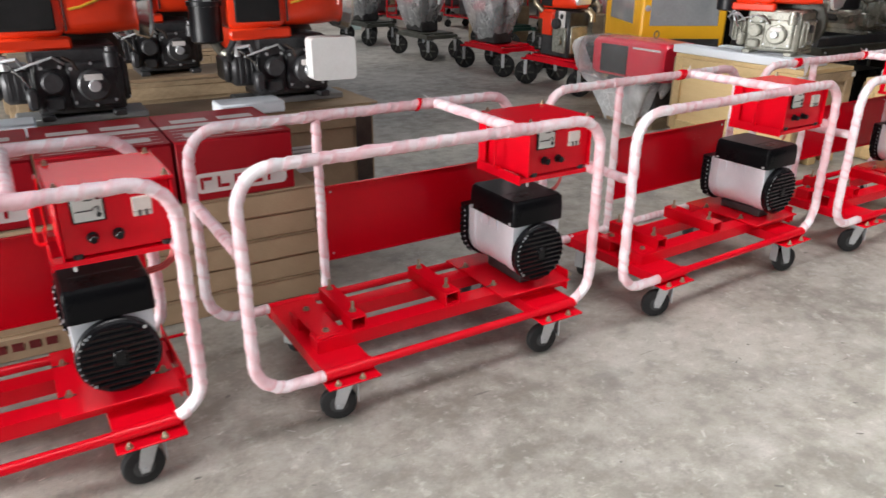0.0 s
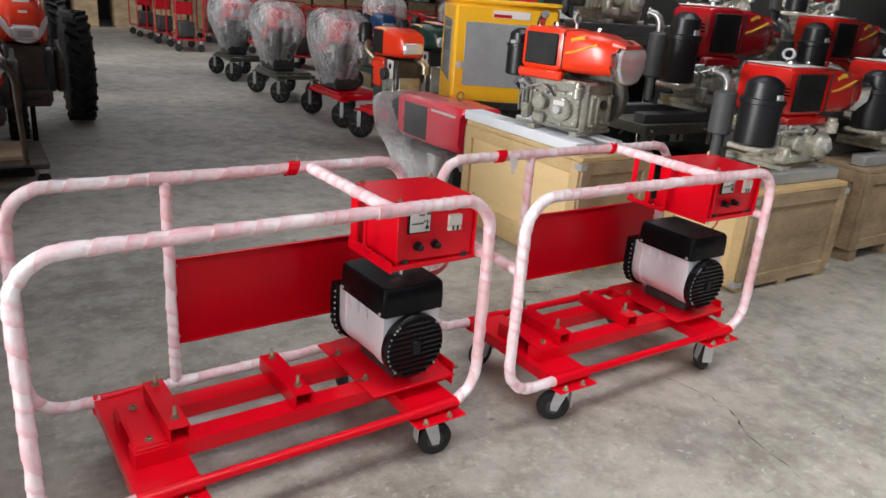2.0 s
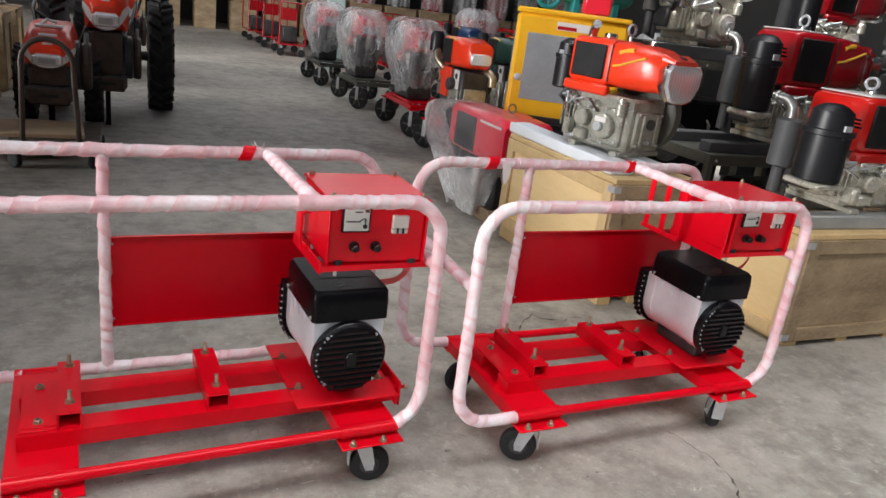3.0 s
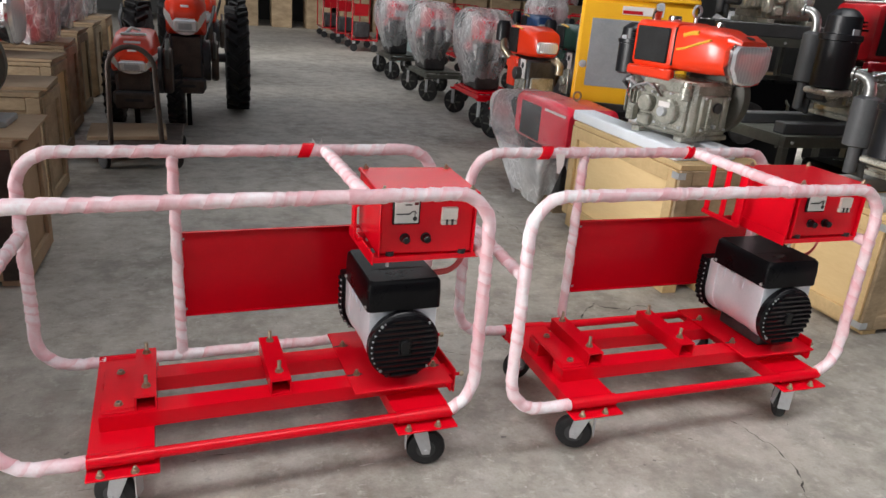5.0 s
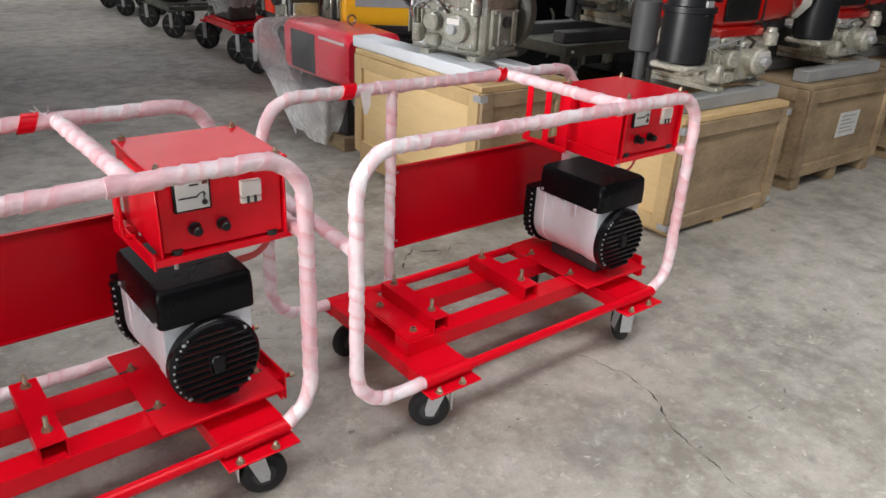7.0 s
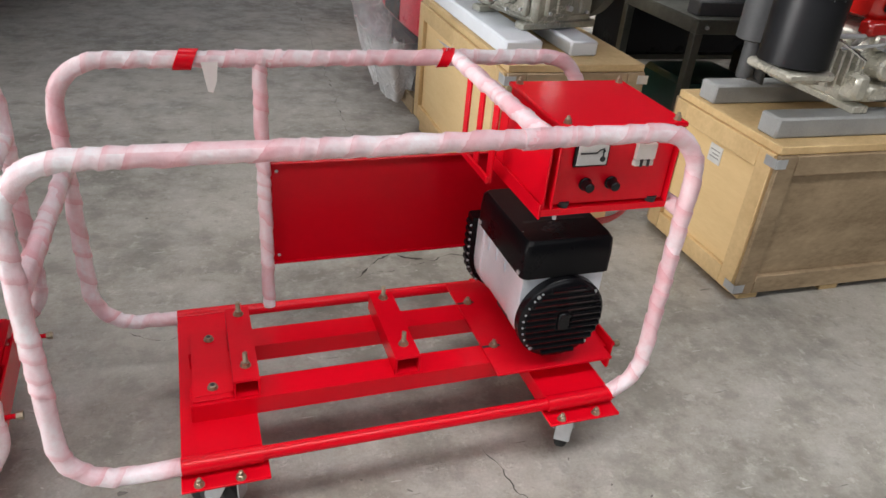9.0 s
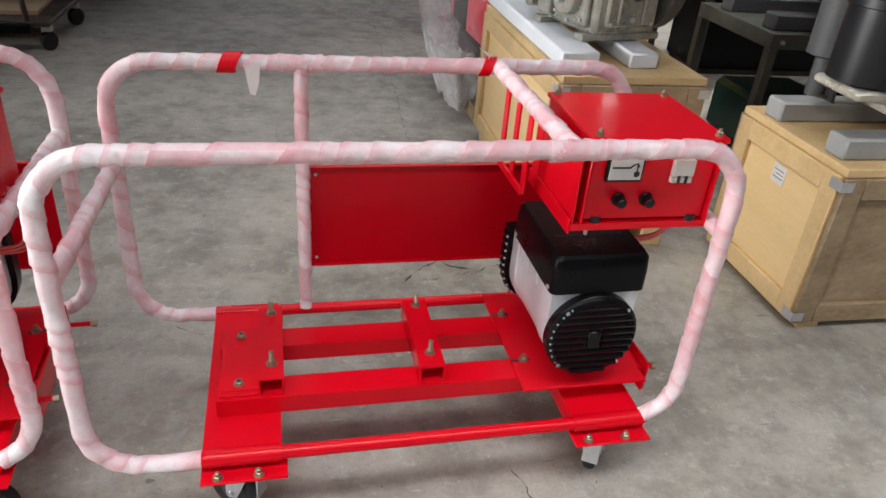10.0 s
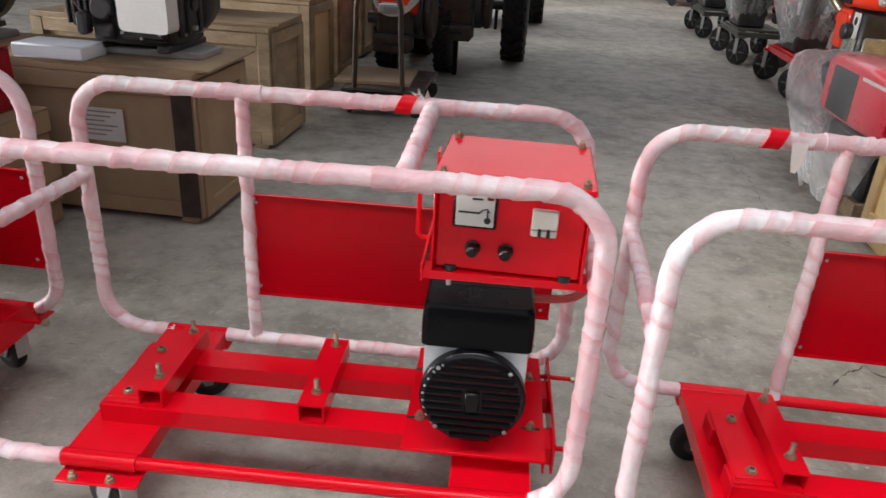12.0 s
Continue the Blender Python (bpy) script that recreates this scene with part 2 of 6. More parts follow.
def film_material(name, clear, milk, taut=None, crease=0.34):
    """Thin crumpled plastic: a pale see-through veil with white creases and small glints; drawn taut and clear over the height taut, but for its loose end."""
    m, t, p = material(name)
    co = coords_of(t)
    warp = t.nodes.new("ShaderNodeVectorMath")
    warp.operation = "MULTIPLY_ADD"
    warp.inputs[1].default_value = (0.22, 0.22, 0.22)
    nz = node(t, "ShaderNodeTexNoise", Scale=5.0, Detail=3.0)
    t.links.new(co, nz.inputs["Vector"])
    t.links.new(nz.outputs["Color"], warp.inputs[0])
    t.links.new(co, warp.inputs[2])
    squash = t.nodes.new("ShaderNodeMapping")
    squash.inputs["Scale"].default_value = (1.4, 1.4, 0.55)
    t.links.new(warp.outputs[0], squash.inputs[0])
    lines = []
    for scale, width in ((6.0, 0.055), (14.0, 0.07)):
        v = node(t, "ShaderNodeTexVoronoi", Scale=scale, Randomness=1.0)
        v.feature = "DISTANCE_TO_EDGE"
        t.links.new(squash.outputs[0], v.inputs["Vector"])
        lines.append(ramp(t, v.outputs["Distance"], 0.0, width, 1.0, 0.0))
    both = t.nodes.new("ShaderNodeMath")
    both.operation = "MULTIPLY_ADD"
    both.inputs[1].default_value = 0.55
    t.links.new(lines[1], both.inputs[0])
    t.links.new(lines[0], both.inputs[2])
    gate = t.nodes.new("ShaderNodeMath")
    gate.operation = "MULTIPLY"
    t.links.new(both.outputs[0], gate.inputs[0])
    t.links.new(ramp(t, noise_of(t, co, 3.0, 3, 0.5), 0.42, 0.62, 0.05, 1.0), gate.inputs[1])
    veil = ramp(t, noise_of(t, co, 2.6, 5, 0.62, (1.3, 1.3, 0.7)), 0.34, 0.68, clear, milk)
    total = t.nodes.new("ShaderNodeMath")
    total.operation = "MULTIPLY_ADD"
    total.use_clamp = True
    total.inputs[1].default_value = crease
    t.links.new(gate.outputs[0], total.inputs[0])
    t.links.new(veil, total.inputs[2])
    thick = total.outputs[0]
    if taut:
        up = t.nodes.new("ShaderNodeSeparateXYZ")
        t.links.new(co, up.inputs[0])
        less = t.nodes.new("ShaderNodeMath")
        less.operation = "MULTIPLY"
        t.links.new(thick, less.inputs[0])
        loose = t.nodes.new("ShaderNodeMath")
        loose.operation = "MAXIMUM"
        t.links.new(ramp(t, up.outputs[2], taut - 0.12, taut + 0.04, 1.0, 0.14), loose.inputs[0])
        t.links.new(ramp(t, up.outputs[1], 0.84, 0.96, 0.0, 0.9), loose.inputs[1])
        t.links.new(loose.outputs[0], less.inputs[1])
        thick = less.outputs[0]
    b = node(t, "ShaderNodeBump", Strength=0.45, Distance=0.015)
    t.links.new(both.outputs[0], b.inputs["Height"])
    p.inputs["Base Color"].default_value = (0.95, 0.97, 0.98, 1)
    p.inputs["Roughness"].default_value = 0.22
    t.links.new(b.outputs[0], p.inputs["Normal"])
    see = t.nodes.new("ShaderNodeBsdfTransparent")
    see.inputs[0].default_value = (0.97, 0.975, 0.98, 1)
    glow = t.nodes.new("ShaderNodeBsdfTranslucent")
    glow.inputs[0].default_value = (0.88, 0.92, 0.96, 1)
    body = t.nodes.new("ShaderNodeMixShader")
    body.inputs[0].default_value = 0.12
    t.links.new(p.outputs[0], body.inputs[1])
    t.links.new(glow.outputs[0], body.inputs[2])
    mx = t.nodes.new("ShaderNodeMixShader")
    t.links.new(thick, mx.inputs[0])
    t.links.new(see.outputs[0], mx.inputs[1])
    t.links.new(body.outputs[0], mx.inputs[2])
    t.links.new(mx.outputs[0], t.nodes["Material Output"].inputs[0])
    return m


FILM = film_material("clear_plastic_sheet", 0.50, 0.97, 0.44, 0.75)
MILKYFILM = film_material("milky_plastic_sheet", 0.18, 0.50, crease=0.55)


def lens_material():
    m, t, p = material("ribbed_lamp_glass")
    co = coords_of(t)
    w = node(t, "ShaderNodeTexWave", Scale=13.0, Distortion=5.0, Detail=3.0)
    t.links.new(co, w.inputs[0])
    t.links.new(mixed(t, w.outputs["Fac"], (0.72, 0.74, 0.76), (0.86, 0.88, 0.90)), p.inputs["Base Color"])
    p.inputs["Roughness"].default_value, p.inputs["Metallic"].default_value = 0.18, 0.45
    bumped(t, p, w.outputs["Fac"], 0.05, 0.001)
    return m


LENS = lens_material()


def turned(t, coords, degrees, scale):
    """Coordinates turned about z and stretched."""
    mp = t.nodes.new("ShaderNodeMapping")
    mp.inputs["Rotation"].default_value[2] = radians(degrees)
    mp.inputs["Scale"].default_value = scale
    t.links.new(coords, mp.inputs[0])
    return mp.outputs[0]


def concrete_material():
    """Trowelled concrete: cloudy stains, pale scratches, dark drips, gritty wear."""
    m, t, p = material("worn_concrete")
    co = coords_of(t)
    large, mid, fine = noise_of(t, co, 0.9, 6, 0.6), noise_of(t, co, 6, 9, 0.72), noise_of(t, co, 110, 4, 0.7)
    col = mixed(t, ramp(t, large, 0.38, 0.62), (0.240, 0.222, 0.190), (0.425, 0.400, 0.350))
    col = mixed(t, ramp(t, mid, 0.44, 0.66, 0.0, 0.62), col, (0.54, 0.522, 0.485))
    col = mixed(t, ramp(t, mid, 0.47, 0.33, 0.0, 0.55), col, (0.19, 0.18, 0.165))
    blot = noise_of(t, co, 2.0, 8, 0.72)
    col = mixed(t, ramp(t, blot, 0.55, 0.70, 0.0, 0.65), col, (0.185, 0.178, 0.165))
    col = mixed(t, ramp(t, fine, 0.40, 0.72, 0.0, 0.28), col, (0.19, 0.18, 0.16))
    for turn, sx, sy, tone, cut in ((28, 7, 85, (0.62, 0.60, 0.57), 0.735), (-42, 6, 75, (0.60, 0.58, 0.55), 0.74), (-18, 5, 60, (0.13, 0.122, 0.11), 0.735), (64, 6, 70, (0.15, 0.14, 0.125), 0.74)):
        dash = node(t, "ShaderNodeTexNoise", Scale=1.0, Detail=2.0, Roughness=0.5)
        t.links.new(turned(t, co, turn, (sx, sy, 1)), dash.inputs["Vector"])
        col = mixed(t, ramp(t, dash.outputs["Fac"], cut, cut + 0.03, 0.0, 0.75), col, tone)
    worn = noise_of(t, co, 17, 6, 0.72)
    col = mixed(t, ramp(t, worn, 0.56, 0.66, 0.0, 0.45), col, (0.58, 0.56, 0.52))
    col = mixed(t, ramp(t, worn, 0.42, 0.34, 0.0, 0.42), col, (0.20, 0.19, 0.172))
    spots = node(t, "ShaderNodeTexVoronoi", Scale=2.3, Randomness=1.0)
    t.links.new(co, spots.inputs["Vector"])
    col = mixed(t, ramp(t, spots.outputs["Distance"], 0.055, 0.03, 0.0, 0.6), col, (0.11, 0.10, 0.09))
    t.links.new(col, p.inputs["Base Color"])
    t.links.new(ramp(t, mid, 0.3, 0.75, 0.66, 0.44), p.inputs["Roughness"])
    pock = noise_of(t, co, 17, 6, 0.72)
    add = t.nodes.new("ShaderNodeMath")
    add.operation = "MULTIPLY_ADD"
    add.inputs[1].default_value = 0.30
    t.links.new(fine, add.inputs[0])
    t.links.new(mid, add.inputs[2])
    both = t.nodes.new("ShaderNodeMath")
    both.operation = "MULTIPLY_ADD"
    both.inputs[1].default_value = 0.55
    t.links.new(ramp(t, pock, 0.56, 0.66), both.inputs[0])
    t.links.new(add.outputs[0], both.inputs[2])
    bumped(t, p, both.outputs[0], 0.6, 0.006)
    return m


CONCRETE = concrete_material()
PALEFLAKE = surface("pale_scuffed_concrete", (0.56, 0.54, 0.505), (0.46, 0.445, 0.415), 0.7, 0, 9, 90, 0.2, 0.001, 0.05)
DARKFLAKE = surface("dark_chipped_concrete", (0.22, 0.21, 0.19), (0.14, 0.132, 0.12), 0.8, 0, 9, 90, 0.2, 0.001, 0.05)
CRACK = surface("crack_shadowed_dirt", (0.07, 0.064, 0.056), (0.035, 0.032, 0.028), 0.9, 0, 9, 90, 0.2, 0.001, 0.05)


# ---- mesh builder ----
class Build:
    """Collects plain solids and becomes one mesh object."""

    def __init__(self, m=None):
        self.v, self.f, self.uv, self.m = [], [], {}, m or Matrix()

    def add(self, verts, faces, m=None):
        k, m = len(self.v), self.m @ (m or Matrix())
        self.v += [m @ Vector(p) for p in verts]
        self.f += [tuple(i + k for i in f) for f in faces]
        return self

    def box(self, x0, x1, y0, y1, z0, z1, b=0.0, m=None):
        c, h = ((x0 + x1) / 2, (y0 + y1) / 2, (z0 + z1) / 2), (abs(x1 - x0) / 2, abs(y1 - y0) / 2, abs(z1 - z0) / 2)
        b = min(b, min(h) * 0.9)
        if b <= 0:
            verts = [(c[0] + i * h[0], c[1] + j * h[1], c[2] + k * h[2]) for i in (-1, 1) for j in (-1, 1) for k in (-1, 1)]
            return self.add(verts, [(0, 1, 3, 2), (4, 6, 7, 5), (0, 4, 5, 1), (2, 3, 7, 6), (0, 2, 6, 4), (1, 5, 7, 3)], m)
        verts, idx = [], {}
        for s in [(i, j, k) for i in (-1, 1) for j in (-1, 1) for k in (-1, 1)]:
            for a in range(3):
                idx[s, a] = len(verts)
                verts.append(tuple(c[d] + s[d] * (h[d] - (b if d != a else 0)) for d in range(3)))
        faces = []
        for a in range(3):
            p, q = [d for d in range(3) if d != a]
            for s in (-1, 1):
                quad = []
                for u, w in ((-1, -1), (1, -1), (1, 1), (-1, 1)):
                    sg = [0, 0, 0]
                    sg[a], sg[p], sg[q] = s, u, w
                    quad.append(idx[tuple(sg), a])
                faces.append(tuple(quad))
            for u in (-1, 1):
                for w in (-1, 1):
                    lo, hi = [0, 0, 0], [0, 0, 0]
                    lo[a], hi[a] = -1, 1
                    lo[p] = hi[p] = u
                    lo[q] = hi[q] = w
                    lo, hi = tuple(lo), tuple(hi)
                    faces.append((idx[lo, p], idx[hi, p], idx[hi, q], idx[lo, q]))
        for s in [(i, j, k) for i in (-1, 1) for j in (-1, 1) for k in (-1, 1)]:
            faces.append((idx[s, 0], idx[s, 1], idx[s, 2]))
        return self.add(verts, faces, m)

    def lathe(self, profile, p0, p1, seg=20, m=None):
        """Turns (distance along the axis, radius) pairs about the axis from p0 towards p1."""
        p0, d = Vector(p0), (Vector(p1) - Vector(p0)).normalized()
        a = d.orthogonal().normalized()
        b = d.cross(a)
        verts, faces = [], []
        for s, r in profile:
            for k in range(seg):
                w = 2 * math.pi * k / seg
                verts.append(p0 + d * s + (a * math.cos(w) + b * math.sin(w)) * r)
        n = len(profile)
        for i in range(n - 1):
            for k in range(seg):
                faces.append((i * seg + k, i * seg + (k + 1) % seg, (i + 1) * seg + (k + 1) % seg, (i + 1) * seg + k))
        faces.append(tuple(range(seg))[::-1])
        faces.append(tuple((n - 1) * seg + k for k in range(seg)))
        return self.add(verts, faces, m)

    def cyl(self, p0, p1, r, seg=16, b=0.0, r1=None, m=None):
        n = (Vector(p1) - Vector(p0)).length
        r1 = r if r1 is None else r1
        prof = [(0, r), (n, r1)] if b <= 0 else [(0, r - b), (b, r), (n - b, r1), (n, r1 - b)]
        return self.lathe(prof, p0, p1, seg, m)

    def sweep(self, points, r, seg=10, wrapped=False, closed=False, phase=0.0, m=None, step=0.008):
        """A round tube along a path; wrapped: with the ridges of a spiral winding."""
        pts = [Vector(p) for p in points]
        if wrapped:
            dense = [pts[0]]
            for a, b in zip(pts, pts[1:]):
                n = max(1, round((b - a).length / step))
                dense += [a.lerp(b, (k + 1) / n) for k in range(n)]
            pts = dense
        verts, uvs, s, side = [], [], 0.0, None
        for i, p in enumerate(pts):
            if closed:
                d = pts[(i + 1) % len(pts)] - pts[i - 1]
            else:
                d = pts[min(i + 1, len(pts) - 1)] - pts[max(i - 1, 0)]
            d.normalize()
            side = (side - d * side.dot(d)).normalized() if side is not None else d.orthogonal().normalized()
            up = d.cross(side)
            s += (p - pts[i - 1]).length if i else 0.0
            for k in range(seg):
                w = k / seg
                rr = r
                turns = s * 15.0 + w + phase + 1.5 * noise.noise(Vector((s * 5.0, phase * 7, 2))) + 0.6 * noise.noise(Vector((s * 13.0, phase * 7, 5)))
                if wrapped:
                    q = turns % 1.0
                    n3 = noise.noise(Vector((s * 16 + phase * 9, math.cos(w * 6.283) * 1.2, math.sin(w * 6.283) * 1.2)))
                    n4 = noise.noise(Vector((s * 62, math.cos(w * 6.283) * 2.0 + phase * 5, math.sin(w * 6.283) * 2.0)))
                    rr = r + 0.0040 * (0.5 - q) + 0.0017 * n3 + 0.0006 * n4
                verts.append(p + (side * math.cos(w * 2 * math.pi) + up * math.sin(w * 2 * math.pi)) * rr)
                uvs.append((turns, s))
        faces, n = [], len(pts)
        for i in range(n if closed else n - 1):
            j = (i + 1) % n
            for k in range(seg):
                l = (k + 1) % seg
                self.uv[len(self.f) + len(faces)] = (uvs[i * seg + k], (uvs[i * seg + k][0] + 1 / seg, uvs[i * seg + k][1]), (uvs[j * seg + k][0] + 1 / seg, uvs[j * seg + k][1]), uvs[j * seg + k])
                faces.append((i * seg + k, i * seg + l, j * seg + l, j * seg + k))
        if not closed:
            faces.append(tuple(range(seg))[::-1])
            faces.append(tuple((n - 1) * seg + k for k in range(seg)))
        return self.add(verts, faces, m)

    def prism(self, outline, z0, z1, m=None):
        """A flat outline of (x, y) drawn up from z0 to z1."""
        n = len(outline)
        verts = [(x, y, z0) for x, y in outline] + [(x, y, z1) for x, y in outline]
        faces = [tuple(range(n))[::-1], tuple(range(n, 2 * n))] + [(k, (k + 1) % n, n + (k + 1) % n, n + k) for k in range(n)]
        return self.add(verts, faces, m)

    def along_x(self, section, x0, x1, m=None):
        """A (y, z) outline drawn out along x."""
        n = len(section)
        verts = [(x, y, z) for x in (x0, x1) for y, z in section]
        faces = [tuple(range(n))[::-1], tuple(range(n, 2 * n))] + [(k, (k + 1) % n, n + (k + 1) % n, n + k) for k in range(n)]
        return self.add(verts, faces, m)

    def along_y(self, section, y0, y1, m=None):
        """An (x, z) outline drawn out along y."""
        n = len(section)
        verts = [(x, y, z) for y in (y0, y1) for x, z in section]
        faces = [tuple(range(n))[::-1], tuple(range(n, 2 * n))] + [(k, (k + 1) % n, n + (k + 1) % n, n + k) for k in range(n)]
        return self.add(verts, faces, m)

    def square_tube(self, x0, x1, y0, y1, z0, z1, t, m=None):
        """A hollow square tube that runs along y, open at both ends."""
        o, i = [(x0, z0), (x1, z0), (x1, z1), (x0, z1)], [(x0 + t, z0 + t), (x1 - t, z0 + t), (x1 - t, z1 - t), (x0 + t, z1 - t)]
        verts = [(x, y, z) for y in (y0, y1) for x, z in o + i]
        faces = []
        for k in range(4):
            l = (k + 1) % 4
            faces += [(k, l, 8 + l, 8 + k), (4 + l, 4 + k, 12 + k, 12 + l), (k, 4 + k, 4 + l, l), (8 + k, 8 + l, 12 + l, 12 + k)]
        return self.add(verts, faces, m)

    def loft(self, rings, m=None, caps=True):
        """Skins a list of rings with equal numbers of points."""
        n, verts, faces = len(rings[0]), [p for r in rings for p in r], []
        for i in range(len(rings) - 1):
            for k in range(n):
                faces.append((i * n + k, i * n + (k + 1) % n, (i + 1) * n + (k + 1) % n, (i + 1) * n + k))
        if caps:
            faces += [tuple(range(n))[::-1], tuple((len(rings) - 1) * n + k for k in range(n))]
        return self.add(verts, faces, m)

    def mesh(self, name, mat, smooth=38):
        me = bpy.data.meshes.new(name)
        me.from_pydata([tuple(p) for p in self.v], [], self.f)
        if self.uv:
            layer = me.uv_layers.new(name="turns")
            for i, poly in enumerate(me.polygons):
                if i in self.uv:
                    for li, c in zip(poly.loop_indices, self.uv[i]):
                        layer.data[li].uv = c
        me.materials.append(mat)
        bm = bmesh.new()
        bm.from_mesh(me)
        bmesh.ops.recalc_face_normals(bm, faces=bm.faces)
        bm.to_mesh(me)
        bm.free()
        if smooth:
            me.shade_smooth()
            me.set_sharp_from_angle(angle=radians(smooth))
        return me


def part(name, build, mat, parent, label="", smooth=38):
    ob = new(name, build if isinstance(build, bpy.types.Mesh) else build.mesh(name, mat, smooth))
    ob.parent = parent
    return tagged(ob, label) if label else ob


def thing(name, m, label, category, group="", kind=""):
    ob = new(name)
    ob.empty_display_size = 0.1
    ob.matrix_world = m
    return tagged(ob, label, category, group, kind)


def solid(name, build, mat, label, category, group="", kind="", m=None, smooth=38):
    ob = new(name, build.mesh(name, mat, smooth))
    if m:
        ob.matrix_world = m
    return tagged(ob, label, category, group, kind)


def channel(a0, a1, z0, z1, t):
    """Outline of an upside-down U."""
    return [(a0, z0), (a0 + t, z0), (a0 + t, z1 - t), (a1 - t, z1 - t), (a1 - t, z0), (a1, z0), (a1, z1), (a0, z1)]


def arc(cx, cz, r, a0, a1, n=7):
    return [(cx + r * math.cos(radians(a0 + (a1 - a0) * k / n)), cz + r * math.sin(radians(a0 + (a1 - a0) * k / n))) for k in range(n + 1)]


def round_rect(w, h, r, n=5):
    """Outline of a rounded rectangle round the origin."""
    out = []
    for cx, cy, a in ((w / 2 - r, h / 2 - r, 0), (-w / 2 + r, h / 2 - r, 90), (-w / 2 + r, -h / 2 + r, 180), (w / 2 - r, -h / 2 + r, 270)):
        out += arc(cx, cy, r, a, a + 90, n)
    return out


def bolt_mesh(name, mat, long=0.03, head=0.010):
    """A hexagon nut and washer with a threaded stud that stands up from z = 0."""
    b = Build()
    b.lathe([(0, head * 1.25), (0.0018, head * 1.25)], (0, 0, 0), (0, 0, 1), 14)
    b.lathe([(0.0018, head), (0.0095, head), (0.0105, head * 0.8)], (0, 0, 0), (0, 0, 1), 6)
    prof, z = [(0.0105, head * 0.55)], 0.0105
    while z < long:
        prof += [(z + 0.0012, head * 0.5), (z + 0.0024, head * 0.58)]
        z += 0.0024
    b.lathe(prof + [(z + 0.001, head * 0.42)], (0, 0, 0), (0, 0, 1), 10)
    return b.mesh(name, mat, 30)


STUD = bolt_mesh("stud", BRASS, 0.036, 0.0105)
NUT = bolt_mesh("nut", BRASS, 0.016, 0.0095)
flat = Build()
for lo, hi, ra, rb, n in ((0, 0.002, 0.0125, 0.0125, 16), (0.002, 0.0085, 0.0098, 0.0098, 6)):
    flat.lathe([(lo, ra), (hi, rb)], (0, 0, 0), (0, 0, 1), n)
flat.lathe([(0.0085, 0.0098), (0.0095, 0.0085), (0.0095, 0.0050), (0.0088, 0.0048)], (0, 0, 0), (0, 0, 1), 18)
FLATNUT = flat.mesh("flat_nut", BRASS, 30)
BORE = Build().cyl((0, 0, 0.0086), (0, 0, 0.0099), 0.0056, 12).mesh("nut_bore", INK, 30)
SCREW = bolt_mesh("lid_screw", BRASS, 0.013, 0.0075)


def fix(mesh, name, parent, x, y, z, m=None):
    ob = new(name, mesh)
    ob.parent = parent
    ob.matrix_local = Matrix.Translation((x, y, z)) @ (m or Matrix())
    return ob

# ---- the hall ----
X0, X1, Y0, Y1, H = -13.0, 17.0, -5.0, 26.0, 4.4
floor = solid("floor", Build().box(X0 - 6, X1, Y0 - 6, Y1, -0.2, 0.0), CONCRETE, "worn grey concrete floor with scuffs and cracks", "floor", kind="structure", smooth=0)


def wall(name, spans, label):
    b = Build()
    for s in spans:
        b.box(*s)
    return solid(name, b, WALLPAINT, label, "wall", kind="structure", smooth=0)


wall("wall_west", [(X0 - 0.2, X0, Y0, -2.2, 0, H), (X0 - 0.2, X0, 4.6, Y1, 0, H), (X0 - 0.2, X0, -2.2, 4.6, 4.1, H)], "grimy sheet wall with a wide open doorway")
# unseen wall behind the camera, added to keep light out
wall("wall_south", [(X0 - 0.2, X1 + 0.2, Y0 - 0.2, Y0, 0, H)], "added grimy grey sheet wall that closes the hall")
wall("wall_east", [(X1, X1 + 0.2, Y0, Y1, 0, H)], "added grimy grey sheet wall that closes the hall")
wall("wall_north", [(X0 - 0.2, X1 + 0.2, Y1, Y1 + 0.2, 0, H)], "dim grimy sheet wall behind the stacked crates")
cb = Build()
# unseen roof; the slots at 0.3, 4.0 and 6.2 only seat fill lamps
lights = [(-2.9, 1.0, -2.0, 8.0), (0.3, 0.6, -2.0, 8.0), (4.0, 0.5, 2.4, 8.4), (6.2, 0.5, 6.9, 11.9), (7.5, 0.5, -3.5, 8.5), (13.0, 1.5, -3.5, 8.5), (19.5, 0.55, -3.5, 8.5)]
edges = [Y0 - 0.2] + [v for c, h, _, _ in lights for v in (c - h, c + h)] + [Y1 + 0.2]
for a, b in zip(edges[::2], edges[1::2]):
    cb.box(X0 - 0.2, X1 + 0.2, a, b, H, H + 0.12)
for c, h, xa, xb in lights:
    cb.box(X0 - 0.2, xa, c - h, c + h, H, H + 0.12)
    cb.box(xb, X1 + 0.2, c - h, c + h, H, H + 0.12)
solid("ceiling", cb, ROOFING, "unseen grey sheet roof with rooflights and fill lamp slots", "ceiling", kind="structure", smooth=0)


